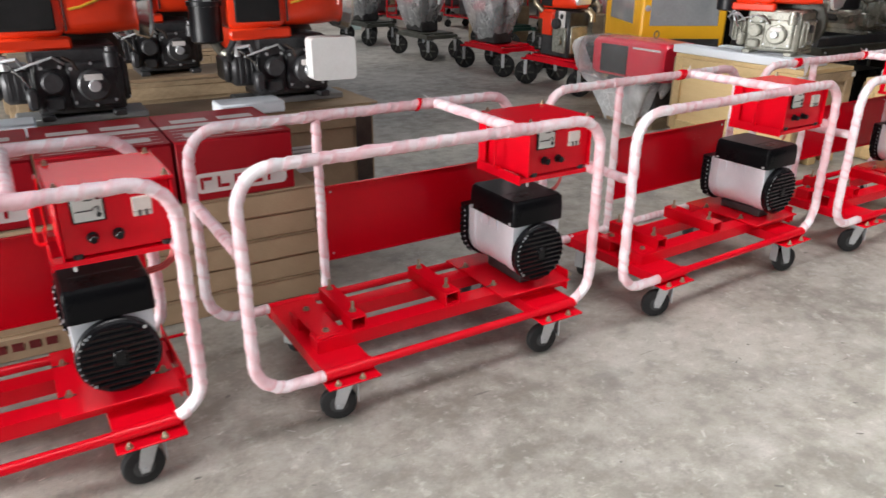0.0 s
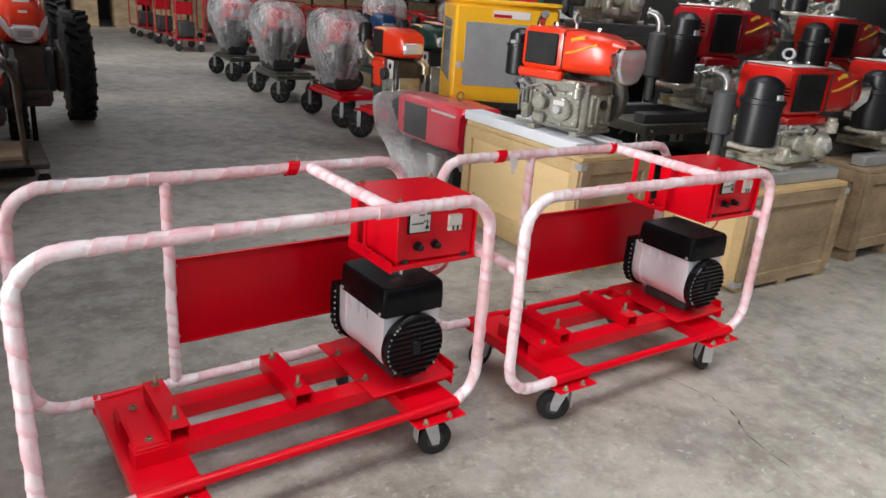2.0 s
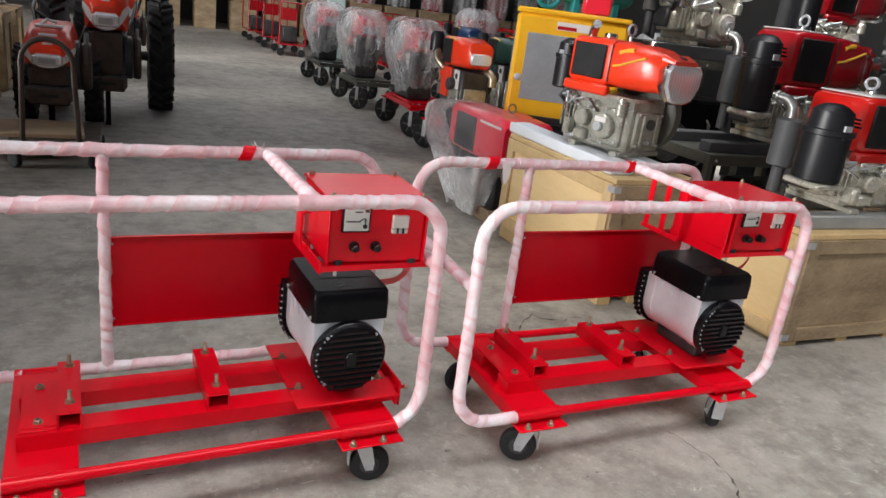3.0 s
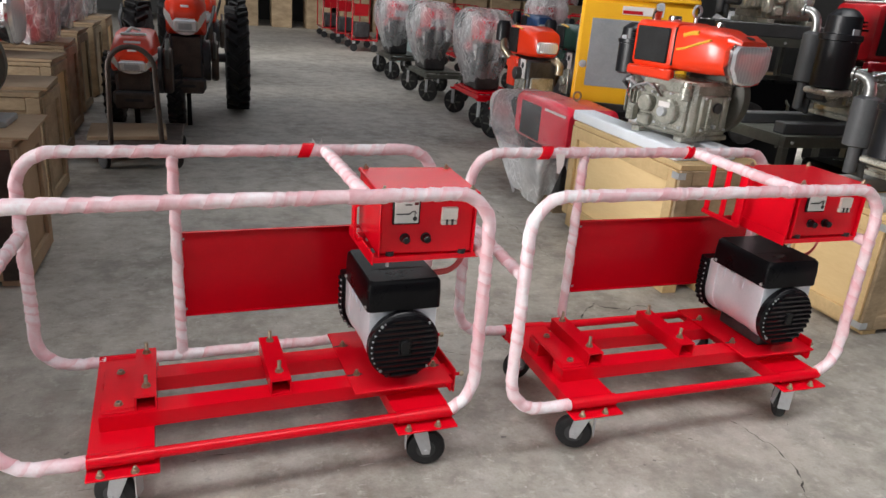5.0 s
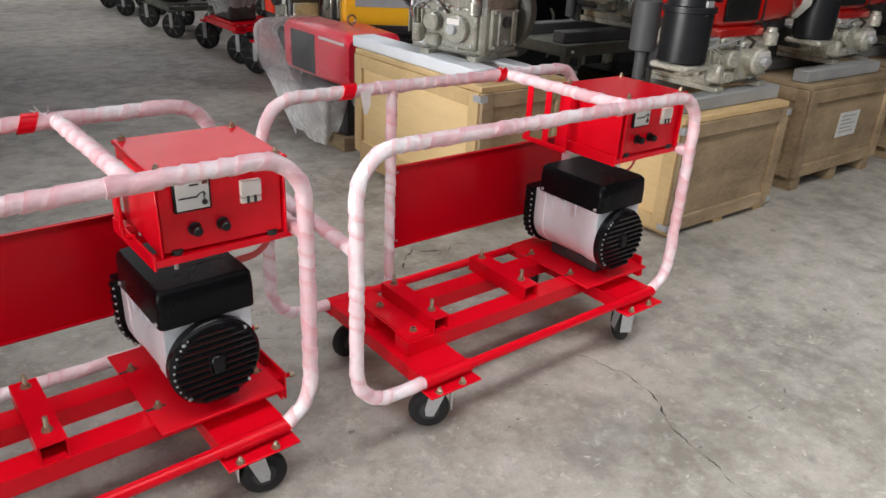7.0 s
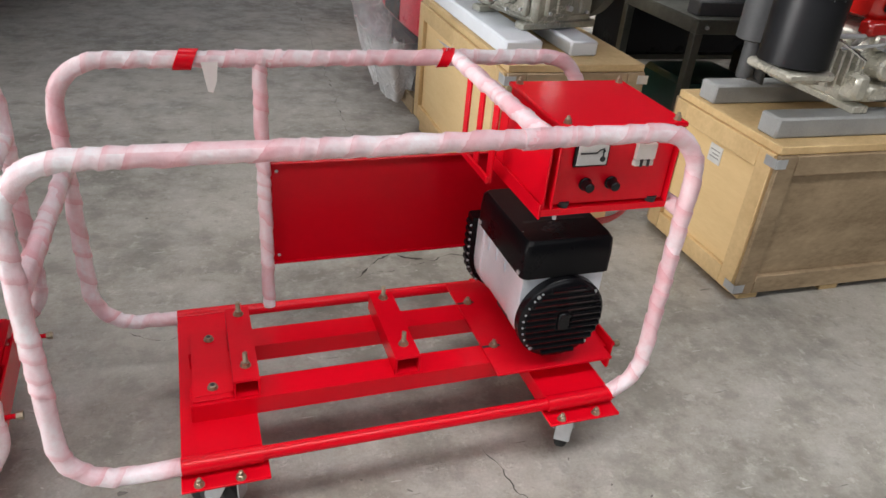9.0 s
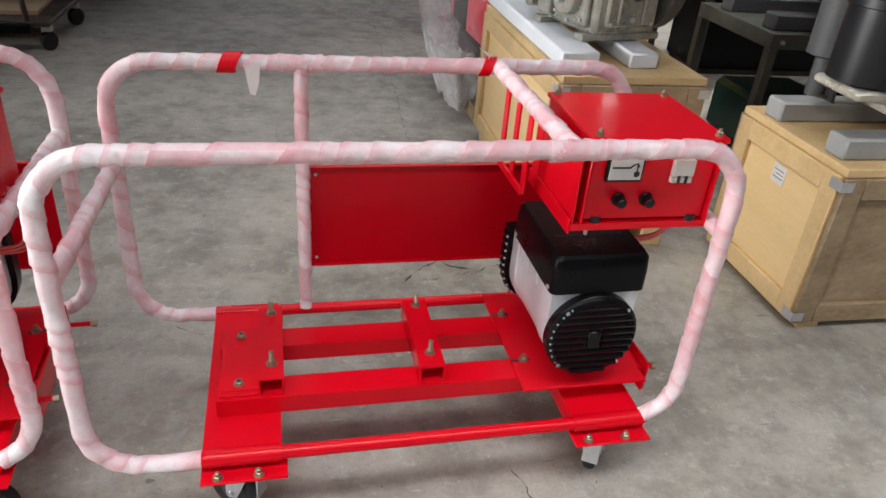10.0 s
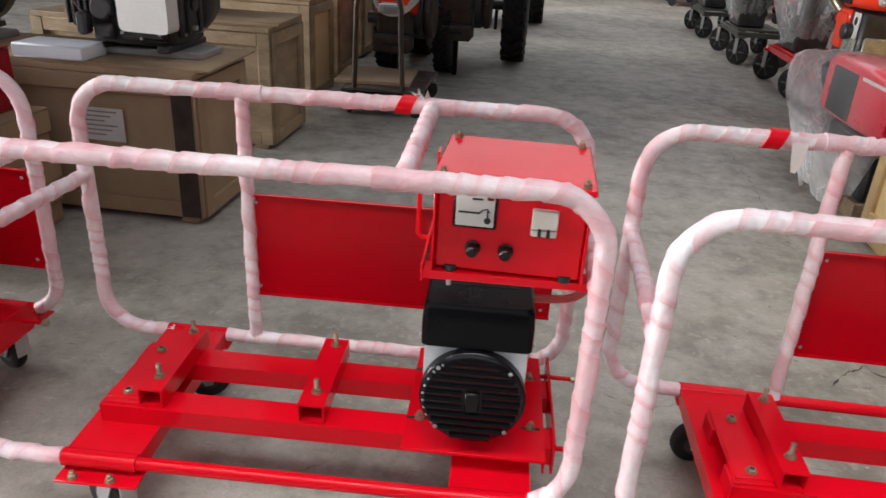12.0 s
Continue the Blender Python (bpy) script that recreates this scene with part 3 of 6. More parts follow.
def crack(points, width):
    """A ragged open crack with a dark dirt line lying in the floor."""
    b, left, right = Build(), [], []
    pts = [Vector((x, y, 0)) for x, y in points]
    fine = []
    for p, q in zip(pts, pts[1:]):
        n = max(2, round((q - p).length / 0.012))
        for k in range(n):
            c = p.lerp(q, k / n)
            big = Vector((noise.noise(c * 11), noise.noise(c * 11 + Vector((7, 3, 1))), 0)) * 0.022
            fine.append(c + big + Vector((noise.noise(c * 60), noise.noise(c * 60 + Vector((2, 9, 4))), 0)) * 0.008)
    fine.append(pts[-1])
    for i, p in enumerate(fine):
        d = (fine[min(i + 1, len(fine) - 1)] - fine[max(i - 1, 0)]).normalized()
        w = width * max(0.08, 0.25 + noise.noise(p * 23) * 1.5) * math.sin(math.pi * (i + 0.3) / (len(fine) - 0.4)) ** 0.5
        left.append(p + Vector((-d.y, d.x, 0)) * w / 2)
        right.append(p - Vector((-d.y, d.x, 0)) * w / 2)
    verts = [(p.x, p.y, 0.0015) for p in left + right]
    n = len(left)
    b.add(verts, [(k, k + 1, n + k + 1, n + k) for k in range(n - 1)])
    return solid("floor_crack", b, CRACK, "thin ragged dark crack in the concrete floor", "crack", "cracks in the floor", "structure", smooth=0)


crack([(4.50, 2.05), (4.525, 1.945), (4.56, 1.83), (4.565, 1.77), (4.545, 1.66), (4.48, 1.585), (4.44, 1.455), (4.42, 1.34), (4.39, 1.235), (4.40, 1.13)], 0.0095)
crack([(4.33, 2.90), (4.36, 2.94), (4.425, 3.02), (4.50, 3.075), (4.545, 3.03), (4.59, 3.0), (4.66, 2.985), (4.735, 3.03), (4.80, 3.0)], 0.014)
crack([(4.37, 2.92), (4.46, 2.93), (4.56, 2.96), (4.62, 2.98)], 0.003)
crack([(4.56, 3.6), (4.57, 4.65), (4.595, 5.29), (4.615, 6.45), (4.70, 8.5)], 0.006)
crack([(2.52, 2.12), (2.62, 2.13), (2.71, 2.15), (2.77, 2.20)], 0.006)
crack([(3.02, 3.55), (3.16, 3.58), (3.27, 3.55)], 0.005)
crack([(3.55, 2.72), (3.68, 2.66), (3.80, 2.69)], 0.005)


def flakes(name, mat, label, count, seed, longest, wide):
    """Thin chips and scrapes strewn over the floor."""
    rng = random.Random(seed)
    b = Build()
    for k in range(count):
        x, y = rng.uniform(-0.6, 7.2), rng.uniform(-0.1, 2.0) if k % 3 else rng.uniform(2.0, 4.6)
        if 4.8 < x and y > 2.4 or x < 2.0 and y > 2.75:
            continue
        n, long, w = rng.randint(6, 9), longest * rng.random() ** 2.2 + 0.006, wide * (0.4 + rng.random())
        turn = rng.choice((28, 35, -40, -30, 5, 60)) + rng.uniform(-14, 14)
        m = pose(x, y, 0.0006, 0, 0, turn)
        ring = []
        for i in range(n):
            a = 2 * math.pi * i / n + rng.uniform(-0.25, 0.25)
            q = 0.6 + 0.4 * rng.random()
            ring.append((math.cos(a) * long / 2 * q, math.sin(a) * w / 2 * q))
        b.prism(ring, 0.0, 0.0009, m=m)
    return solid(name, b, mat, label, "scuffs", kind="stuff", smooth=0)


flakes("floor_scrapes", PALEFLAKE, "pale scrapes scuffed into the concrete floor", 480, 5, 0.055, 0.009)
flakes("floor_chips", DARKFLAKE, "small dark chips in the concrete floor", 170, 8, 0.034, 0.012)


# ---- generator carts ----
L, R, NEAR, FAR, TOP, LOW, BEND = -0.385, 0.98, -0.178, 0.385, 0.942, 0.212, 0.115


def frame_path(y, L=L):
    pts = [(-0.1590, y, LOW)]
    pts += [(x, y, z) for x, z in arc(L + BEND, LOW + BEND, BEND, 270, 180)]
    pts += [(x, y, z) for x, z in arc(L + BEND, TOP - BEND, BEND, 180, 90)]
    pts += [(x, y, z) for x, z in arc(R - BEND, TOP - BEND, BEND, 90, 0)]
    return pts + [(x, y, z) for x, z in arc(R - BEND, LOW + BEND, BEND, 0, -70)]


def caster(cart, x, y, turn):
    """Swivel caster: top plate, forked bracket and a solid rubber wheel."""
    m = Matrix.Translation((x, y, 0)) @ pose(0, 0, 0, 0, 0, turn)
    b = Build(m)
    b.box(-0.05, 0.05, -0.042, 0.042, 0.170, 0.175, 0.002)
    b.lathe([(0, 0.030), (0.016, 0.034), (0.02, 0.030)], (0, 0, 0.15), (0, 0, 1), 18)
    for s in (-1, 1):
        side = [(-0.026, 0.150), (0.026, 0.150), (0.043, 0.075), (0.040, 0.050), (0.016, 0.048), (0.004, 0.075)]
        b.add([(px, s * 0.024 + q, pz) for q in (-0.002, 0.002) for px, pz in side], [tuple(range(6)), tuple(range(6, 12))[::-1]] + [(k, (k + 1) % 6, 6 + (k + 1) % 6, 6 + k) for k in range(6)])
    b.cyl((0.028, -0.032, 0.062), (0.028, 0.032, 0.062), 0.007, 8)
    web = [(-0.042, 0.150), (-0.038, 0.150), (-0.038, 0.066), (-0.042, 0.064)]
    b.add([(px, py, pz) for py in (-0.021, 0.021) for px, pz in web], [(0, 1, 2, 3), (7, 6, 5, 4)] + [(k, (k + 1) % 4, 4 + (k + 1) % 4, 4 + k) for k in range(4)])
    root = part("caster", b, ZINC, cart, "zinc-plated swivel caster fork")
    w = Build(m)
    w.lathe([(0, 0.030), (0.0, 0.050), (0.004, 0.060), (0.011, 0.064), (0.025, 0.064), (0.032, 0.060), (0.036, 0.050), (0.036, 0.030)], (0.028, -0.018, 0.064), (0.028, 1, 0.064), 28)
    part("wheel", w, RUBBER, root, "black solid rubber wheel")
    h = Build(m)
    h.lathe([(0, 0.020), (0.002, 0.032), (0.0385, 0.032), (0.0405, 0.020)], (0.028, -0.02025, 0.064), (0.028, 1, 0.064), 20)
    part("hub", h, DARKCASTING, root)
    return root


def alternator(cart, shift):
    cx, cz, r = 0.758 + shift, 0.428, 0.112
    b = Build()

    def section(y, k=1.0):
        ring = [(cx + r * k, y, cz + 0.118), (cx + r * k, y, cz + 0.05)]
        ring += [(cx + r * k * math.cos(radians(a)), y, cz + r * k * math.sin(radians(a))) for a in range(0, -181, -15)]
        return ring + [(cx - r * k, y, cz + 0.05), (cx - r * k, y, cz + 0.118)]

    b.loft([section(-0.085, 0.98), section(-0.08), section(-0.02), section(-0.018, 0.965), section(0.17, 0.965), section(0.172), section(0.215), section(0.22, 0.98)])
    for k in range(3):
        y = 0.02 + k * 0.055
        b.add([(cx - r - 0.004, y, cz + 0.112), (cx - r - 0.004, y + 0.02, cz + 0.112), (cx - r + 0.002, y + 0.02, cz + 0.065), (cx - r + 0.002, y, cz + 0.065), (cx - r + 0.012, y, cz + 0.112), (cx - r + 0.012, y + 0.02, cz + 0.112)], [(0, 1, 2, 3), (0, 3, 4), (1, 5, 2), (0, 4, 5, 1)])
    root = part("alternator", b, ALU, cart, "silver cast alternator housing")
    part("foot", Build().box(cx - 0.04, cx + 0.04, -0.05, 0.18, 0.2804, cz - 0.105, 0.006), DARKCASTING, root)
    e, ribs = Build(), []
    e.lathe([(0, 0.095), (0.004, 0.110), (0.012, 0.1165), (0.034, 0.1165), (0.036, 0.112)], (cx, -0.121, cz), (cx, 1, cz), 40)
    for k in range(-5, 6):
        z = k * 0.0188
        half = math.sqrt(max(0.0, 0.104 ** 2 - z * z))
        for x0, x1 in (((-half, -0.022), (0.022, half)) if abs(k) <= 1 else ((-half, half),)):
            ribs.append((x0, x1, z))
    cover = part("end_cover", e, GLOSSBLACK, root, "black louvred round end cover")
    for x0, x1, z in ribs:
        part("rib", Build().sweep([(cx + x0, -0.121, cz + z), (cx + x1, -0.121, cz + z)], 0.0068, 8), GLOSSBLACK, cover)
    part("boss", Build().box(cx - 0.016, cx + 0.016, -0.130, -0.118, cz - 0.025, cz + 0.025, 0.004), GLOSSBLACK, cover)
    # dots at the rib ends paint in glints; the four larger are screws
    dots = [(-math.sqrt(max(0.0, 0.108 ** 2 - (k * 0.0188 + 0.0094) ** 2)), k * 0.0188 + 0.0094, 0.0028) for k in range(-4, 5)]
    dots += [(0.1085 * math.cos(radians(q)), 0.1085 * math.sin(radians(q)), 0.005) for q in (45, 135, 225, 315)]
    for dx, dz, dr in dots:
        part("screw_or_glint", Build().lathe([(0, dr), (0.002, dr), (0.003, dr * 0.4)], (cx + dx, -0.117, cz + dz), (cx + dx, -9, cz + dz), 8), ZINC, cover)
    f = Build()
    f.loft([section(0.22, 1.02), section(0.224, 1.10), section(0.262, 1.10), section(0.268, 1.02)])
    fan = part("fan_cover", f, BLACK, root, "black slotted fan cover")
    for k in range(9):
        z = cz - 0.085 + 0.0225 * k
        half = r * 1.10 if z > cz else math.sqrt(max(0.0, (r * 1.10) ** 2 - (z - cz) ** 2))
        part("tooth", Build().box(cx - half - 0.006, cx - half + 0.004, 0.226, 0.260, z - 0.007, z + 0.007, 0.002), BLACK, fan)
        # pale dot that paints a glint on each tooth
        part("rivet_or_glint", Build().lathe([(0, 0.0035), (0.002, 0.0035), (0.003, 0.001)], (cx - half - 0.004, 0.2262, z), (cx - half - 0.004, -9, z), 8), ZINC, fan)
    c = Build()

    def lidring(z, dx, dy0, dy1):
        return [(cx + x, (dy0 + dy1) / 2 + y, z) for x, y in round_rect(2 * dx, dy1 - dy0, 0.016, 3)]

    c.loft([lidring(0.546, 0.1195, -0.098, 0.205), lidring(0.600, 0.1195, -0.098, 0.205), lidring(0.635, 0.117, -0.095, 0.202), lidring(0.645, 0.110, -0.086, 0.194)])
    cover = part("terminal_cover", c, BLACK, root, "black moulded terminal cover")
    part("cover_groove", Build().box(cx - 0.085, cx + 0.085, 0.004, 0.012, 0.6440, 0.6458, 0.0005), INK, cover)
    for sx in (-1, 1):
        for y in (-0.075, 0.18):
            part("screw_or_glint", Build().lathe([(0, 0.006), (0.004, 0.006), (0.005, 0.003)], (cx + sx * 0.1195, y, 0.556), (cx + sx * 2, y, 0.556), 8), ZINC, root)
    return root


def control_box(cart, slant, dx, dz):
    m = Matrix.Translation((0.8 + dx, 0.03, dz)) @ pose(0, 0, 0, 0, 0, slant) @ Matrix.Translation((-0.8, -0.03, 0))
    b = Build(m)
    b.box(0.668, 0.953, -0.125, 0.150, 0.757, 0.936, 0.004)
    root = part("control_box", b, RED, cart, "red sheet-steel control box")
    for x in (0.662, 0.9535):
        part("side_flange", Build(m).box(x, x + 0.0055, -0.137, 0.154, 0.753, 0.936, 0.002), RED, root)
    l = Build(m)
    l.box(0.656, 0.965, -0.139, 0.162, 0.9365, 0.9480, 0.003)
    part("lid", l, RED, root)
    for x, y in ((0.676, -0.120), (0.945, -0.120), (0.676, 0.142), (0.945, 0.142)):
        p = m @ Vector((x, y, 0.9480))
        fix(SCREW, "lid_screw", root, *p)
    low = m @ Matrix.Translation((0, 0, -0.011))
    g = Build(low)
    g.box(0.700, 0.784, -0.134, -0.1252, 0.861, 0.941, 0.003)
    part("gauge_bezel", g, GLOSSBLACK, root, "black square meter bezel")
    g = Build(low)
    g.box(0.7055, 0.7785, -0.1365, -0.1342, 0.8665, 0.9355, 0.001)
    part("gauge_face", g, PAPER, root, "white square meter face")
    g = Build(low)
    g.box(0.711, 0.752, -0.1380, -0.1367, 0.893, 0.8965)
    g.box(0.736, 0.756, -0.1380, -0.1367, 0.921, 0.9245)
    g.sweep([(0.750, -0.1378, 0.895), (0.757, -0.1378, 0.902), (0.765, -0.1378, 0.904), (0.770, -0.1378, 0.897)], 0.0014, 6)
    g.lathe([(0, 0.0065), (0.002, 0.0065), (0.003, 0.003)], (0.7665, -0.1367, 0.8805), (0.7665, -1, 0.8805), 12)
    g.sweep([(0.7665, -0.138, 0.884), (0.7655, -0.138, 0.905)], 0.0014, 6)
    part("gauge_scale", g, INK, root)
    g = Build(low)
    g.box(0.764, 0.776, -0.1380, -0.1367, 0.922, 0.930)
    part("meter_logo", g, PRINTDARK, root)
    k = Build(low)
    k.box(0.850, 0.899, -0.139, -0.1252, 0.874, 0.912, 0.002)
    k.box(0.850, 0.899, -0.132, -0.1252, 0.858, 0.8725, 0.001)
    for x in (0.851, 0.868, 0.885):
        k.box(x, x + 0.0130, -0.137, -0.1315, 0.8585, 0.871, 0.001)
    part("breaker", k, BREAKER, root, "cream three-pole breaker")
    # black strips paint the dark notches between the three prongs
    for x in (0.8630, 0.8800):
        part("breaker_notch", Build(low).box(x, x + 0.0062, -0.1392, -0.1312, 0.8575, 0.876, 0.0005), INK, root)
    for x in (0.742, 0.806):
        n = Build(low)
        n.lathe([(0, 0.015), (0.004, 0.0155), (0.006, 0.0125), (0.026, 0.011), (0.029, 0.008)], (x, -0.1252, 0.818), (x, -1, 0.818), 18)
        part("knob", n, GLOSSBLACK, root, "black round knob")
    for x in (0.70, 0.925):
        for y in (-0.120, 0.12):
            part("rubber_mount", Build(m).lathe([(0, 0.012), (0.0135, 0.014)], (x, y, 0.7515), (x, y, 1), 14), RUBBER, root, "black rubber mount")
    return root


def box_bracket(cart, straps, dx, dz):
    """Red angle frame that hangs from the top bar and carries the control box."""
    m = Matrix.Translation((dx, 0, dz))
    root = part("box_bracket", Build(m).box(0.634, 0.6395, -0.130, 0.145, 0.728, 0.765, 0.001), RED, cart, "red angle-iron bracket")
    for y0, y1 in ((-0.130, -0.085), (0.10, 0.145)):
        part("angle", Build(m).along_x([(y0, 0.735), (y0 + 0.005, 0.735), (y0 + 0.005, 0.746), (y1, 0.746), (y1, 0.751), (y0, 0.751)], 0.640, 0.975), RED, root, "", 20)
        if y0 > 0:
            part("upright", Build(m).along_y([(0.640, 0.752), (0.6455, 0.752), (0.6455, 0.925), (0.640, 0.925)], y0, y1), RED, root, "", 20)
        part("bolt", Build(m).cyl((0.69, y0 + 0.025, 0.712), (0.69, y0 + 0.025, 0.7455), 0.005, 8), ZINC, root)
    if straps:
        part("side_plate", Build(m).box(0.6405, 0.6455, -0.130, 0.098, 0.753, 0.925, 0.001), RED, root)
        for y in (0.05, 0.14, 0.23):
            part("strap", Build(m).box(0.588, 0.594, y, y + 0.026, 0.735, 0.93, 0.001), RED, root)
        part("strap_plate", Build(m).box(0.579, 0.5875, 0.05, 0.255, 0.735, 0.752, 0.001), RED, root)
    else:
        part("loop", Build(m).sweep([(0.640, 0.0, 0.875), (0.622, 0.0, 0.875), (0.614, 0.0, 0.865), (0.614, 0.0, 0.775), (0.622, 0.0, 0.765), (0.640, 0.0, 0.765)], 0.0055, 8), RED, root)
    return root


def generator_cart(m, seed, low_far_wrapped, bare, straps, casters, tatter, slant, label, cross=0.0, motor=0.0, box=(0.0, 0.0), short=0.0, skew=0.0):
    cart = thing("generator_cart", m, label, "generator cart", "row of generator carts")
    for k, y in enumerate((NEAR, FAR)):
        b = Build(Matrix.Translation((k * skew, 0, 0))).sweep(frame_path(y, L + k * short), 0.0198, 18, True, phase=seed * 0.37 + k * 0.21)
        f = part("side_frame", b, WRAP, cart, "red tube frame wound in white film", 60)
        part("lower_rail", Build().sweep([(-0.16, y, LOW), (0.915, y, LOW)], 0.0160, 18), RED, cart)
        if k and low_far_wrapped:
            part("rail_film", Build().sweep([(0.020, y, LOW), (0.718, y, LOW)], 0.0190, 18, True, phase=seed * 0.5), WRAP, cart, "white film wound on the rail", 60)
    for name, p, q, r in (("end_bar", (L, NEAR, 0.685), (L + short + skew, FAR, 0.685), 0.019), ("end_bar", (R, NEAR, 0.742), (R + skew, FAR, 0.742), 0.019), ("top_bar", (0.60, NEAR, TOP), (0.60, FAR, TOP), 0.0198)):
        part(name, Build().sweep([p, q], r, 18, True, phase=seed * 0.63), WRAP, cart, smooth=60)
    part("post", Build().sweep([(0.085 + short * 0.5 + skew * 0.5, FAR, LOW + 0.01), (0.085 + short * 0.5 + skew * 0.5, FAR, TOP)], 0.0182, 18, True, phase=seed * 0.9), WRAP, cart, smooth=60)
    for x, y in ((0.60, NEAR), (0.60, FAR), (0.085 + short * 0.5 + skew * 0.5, FAR)):
        pts = [(x - 0.055 + 0.0275 * k, y, TOP) for k in range(5)]
        part("film_knot", Build().sweep(pts, 0.0216, 18, True, phase=seed * 0.3 + x), WRAP, cart, "bunched white film at a joint", 60)
    for x, w in bare:
        part("bare_band", Build(Matrix.Translation((x, FAR, TOP)) @ Matrix(((1, 0.2, 0.38, 0), (0, 1, 0, 0), (0, 0, 1, 0), (0, 0, 0, 1)))).cyl((-w / 2, 0, 0), (w / 2, 0, 0), 0.0252, 16), RED, cart, "bare red gap in the winding")
    if tatter:
        tb = Build()
        tx = tatter
        tb.add([(tx - 0.019, FAR - 0.024, TOP), (tx + 0.019, FAR - 0.024, TOP), (tx + 0.014, FAR - 0.028, TOP - 0.045), (tx + 0.004, FAR - 0.024, TOP - 0.074), (tx - 0.008, FAR - 0.026, TOP - 0.070), (tx - 0.013, FAR - 0.024, TOP - 0.04)],
               [(0, 1, 2, 5), (5, 2, 3, 4)])
        tb.v += [v + Vector((0, -0.0012, 0)) for v in tb.v]
        tb.f += [tuple(i + 6 for i in q)[::-1] for q in tb.f] + [(k, (k + 1) % 6, 6 + (k + 1) % 6, 6 + k) for k in range(6)]
        part("film_tatter", tb, PRINTWHITE, cart, "loose hanging end of white film")
    rag = Build()
    rx = 0.585
    for k in range(5):
        a = seed * 1.7 + k * 1.3
        tip = (rx - 0.02 + 0.024 * math.sin(a), FAR - 0.024 * math.cos(a), TOP + 0.034 + 0.012 * math.sin(2 * a))
        rag.add([(rx - 0.026 + 0.006 * k, FAR - 0.012, TOP + 0.016), (rx - 0.012 + 0.006 * k, FAR + 0.012, TOP + 0.017), tip, (rx - 0.018 + 0.006 * k, FAR, TOP + 0.010)], [(0, 1, 2), (1, 3, 2), (3, 0, 2), (0, 3, 1)])
    part("film_end", rag, PRINTWHITE, cart)
    for x0, x1 in ((-0.158, 0.015), (0.722, 0.905)):
        b = Build()
        b.along_y(channel(x0, x1, 0.178, 0.2235, 0.006), NEAR + 0.012, FAR - 0.012)
        for y, s in ((NEAR, -1), (FAR, 1)):
            ring = [(y + s * 0.0205 * math.cos(radians(a)), LOW + 0.0205 * math.sin(radians(a))) for a in range(140, -60, -20)]
            inner = [(y + s * 0.0170 * math.cos(radians(a)), LOW + 0.0170 * math.sin(radians(a))) for a in range(140, -60, -20)]
            sec = ring + inner[::-1]
            b.add([(x, p, q) for x in (x0, x1) for p, q in sec], [(k, (k + 1) % len(sec), len(sec) + (k + 1) % len(sec), len(sec) + k) for k in range(len(sec))] + [tuple(range(len(sec)))[::-1], tuple(range(len(sec), 2 * len(sec)))])
            b.box(x0 - 0.004, x1 + 0.012, min(y + s * 0.048, y - s * 0.03), max(y + s * 0.048, y - s * 0.03), 0.1765, 0.1835, 0.0015)
        plate = part("base_plate", b, RED, cart, "red folded base plate")
        for x in (x0 + 0.033, x1 - 0.052):
            for y, s in ((NEAR, -1), (FAR, 1)):
                fix(NUT, "bolt", plate, x, y + s * 0.0335, 0.1835)
    for y0 in (-0.060, 0.135):
        part("rail", Build().along_x(channel(y0, y0 + 0.075, 0.2236, 0.272, 0.006), -0.128, 0.955), RED, cart, "red steel channel rail", 20)
        part("rail_end", Build().box(-0.1318, -0.1283, y0 + 0.001, y0 + 0.074, 0.2240, 0.2715, 0.0005), RED, cart)
    b = Build().box(-0.125, -0.036, -0.05, 0.215, 0.2722, 0.2772, 0.001)
    b.box(-0.120, -0.03, -0.035, 0.12, 0.2774, 0.2800, 0.0008)
    p = part("mount_plate", b, RED, cart)
    for y in (-0.012, 0.175):
        fix(FLATNUT, "nut", p, -0.080, y, 0.2800)
        fix(BORE, "nut_bore", p, -0.080, y, 0.2800)
    for x0, w in ((-0.034 + cross, 0.060), (0.352 + cross, 0.064)):
        b = Build().square_tube(x0, x0 + w, -0.055, 0.240, 0.2722, 0.324, 0.005)
        t = part("cross_tube", b, RED, cart, "red square cross tube", 20)
        for y in (0.0, 0.210):
            fix(STUD, "stud", t, x0 + w / 2 + 0.002, y, 0.324)
    b = Build()
    b.box(0.605, 0.935, -0.117, 0.305, 0.2725, 0.280, 0.001)
    b.box(0.930, 0.935, -0.105, 0.300, 0.235, 0.2735, 0.001)
    p = part("motor_plate", b, RED, cart, "red slotted motor plate")
    part("stop_plate", Build().box(0.952, 0.958, -0.080, 0.285, 0.215, 0.300, 0.001), RED, p)
    for y, xe in ((-0.045, 0.985), (0.245, 1.02)):
        part("tension_rod", Build().cyl((0.93, y, 0.262), (xe, y, 0.262), 0.006, 8), RED, p)
        part("tension_nut", Build().cyl((xe, y, 0.262), (xe + 0.014, y, 0.262), 0.010, 6), BRASS, p)
    for x0, x1 in ((0.605, 0.655), (0.880, 0.925)):
        for y in (-0.004, 0.20):
            part("slot", Build().box(x0, x1, y - 0.004, y + 0.004, 0.2797, 0.2812, 0.0004), INK, p)
    for x in (0.636, 0.903):
        for y in (-0.004, 0.20):
            fix(NUT, "nut", p, x, y, 0.2812)
    q = FAR - 0.006
    b = Build().along_x([(q, 0.361), (FAR + 0.009, 0.361), (FAR + 0.009, 0.667), (q, 0.667), (q, 0.663), (FAR + 0.005, 0.663), (FAR + 0.005, 0.365), (q, 0.365)], 0.105, 0.955)
    p = part("panel", b, PANEL_RED, cart, "glossy dark red sheet panel", 20)
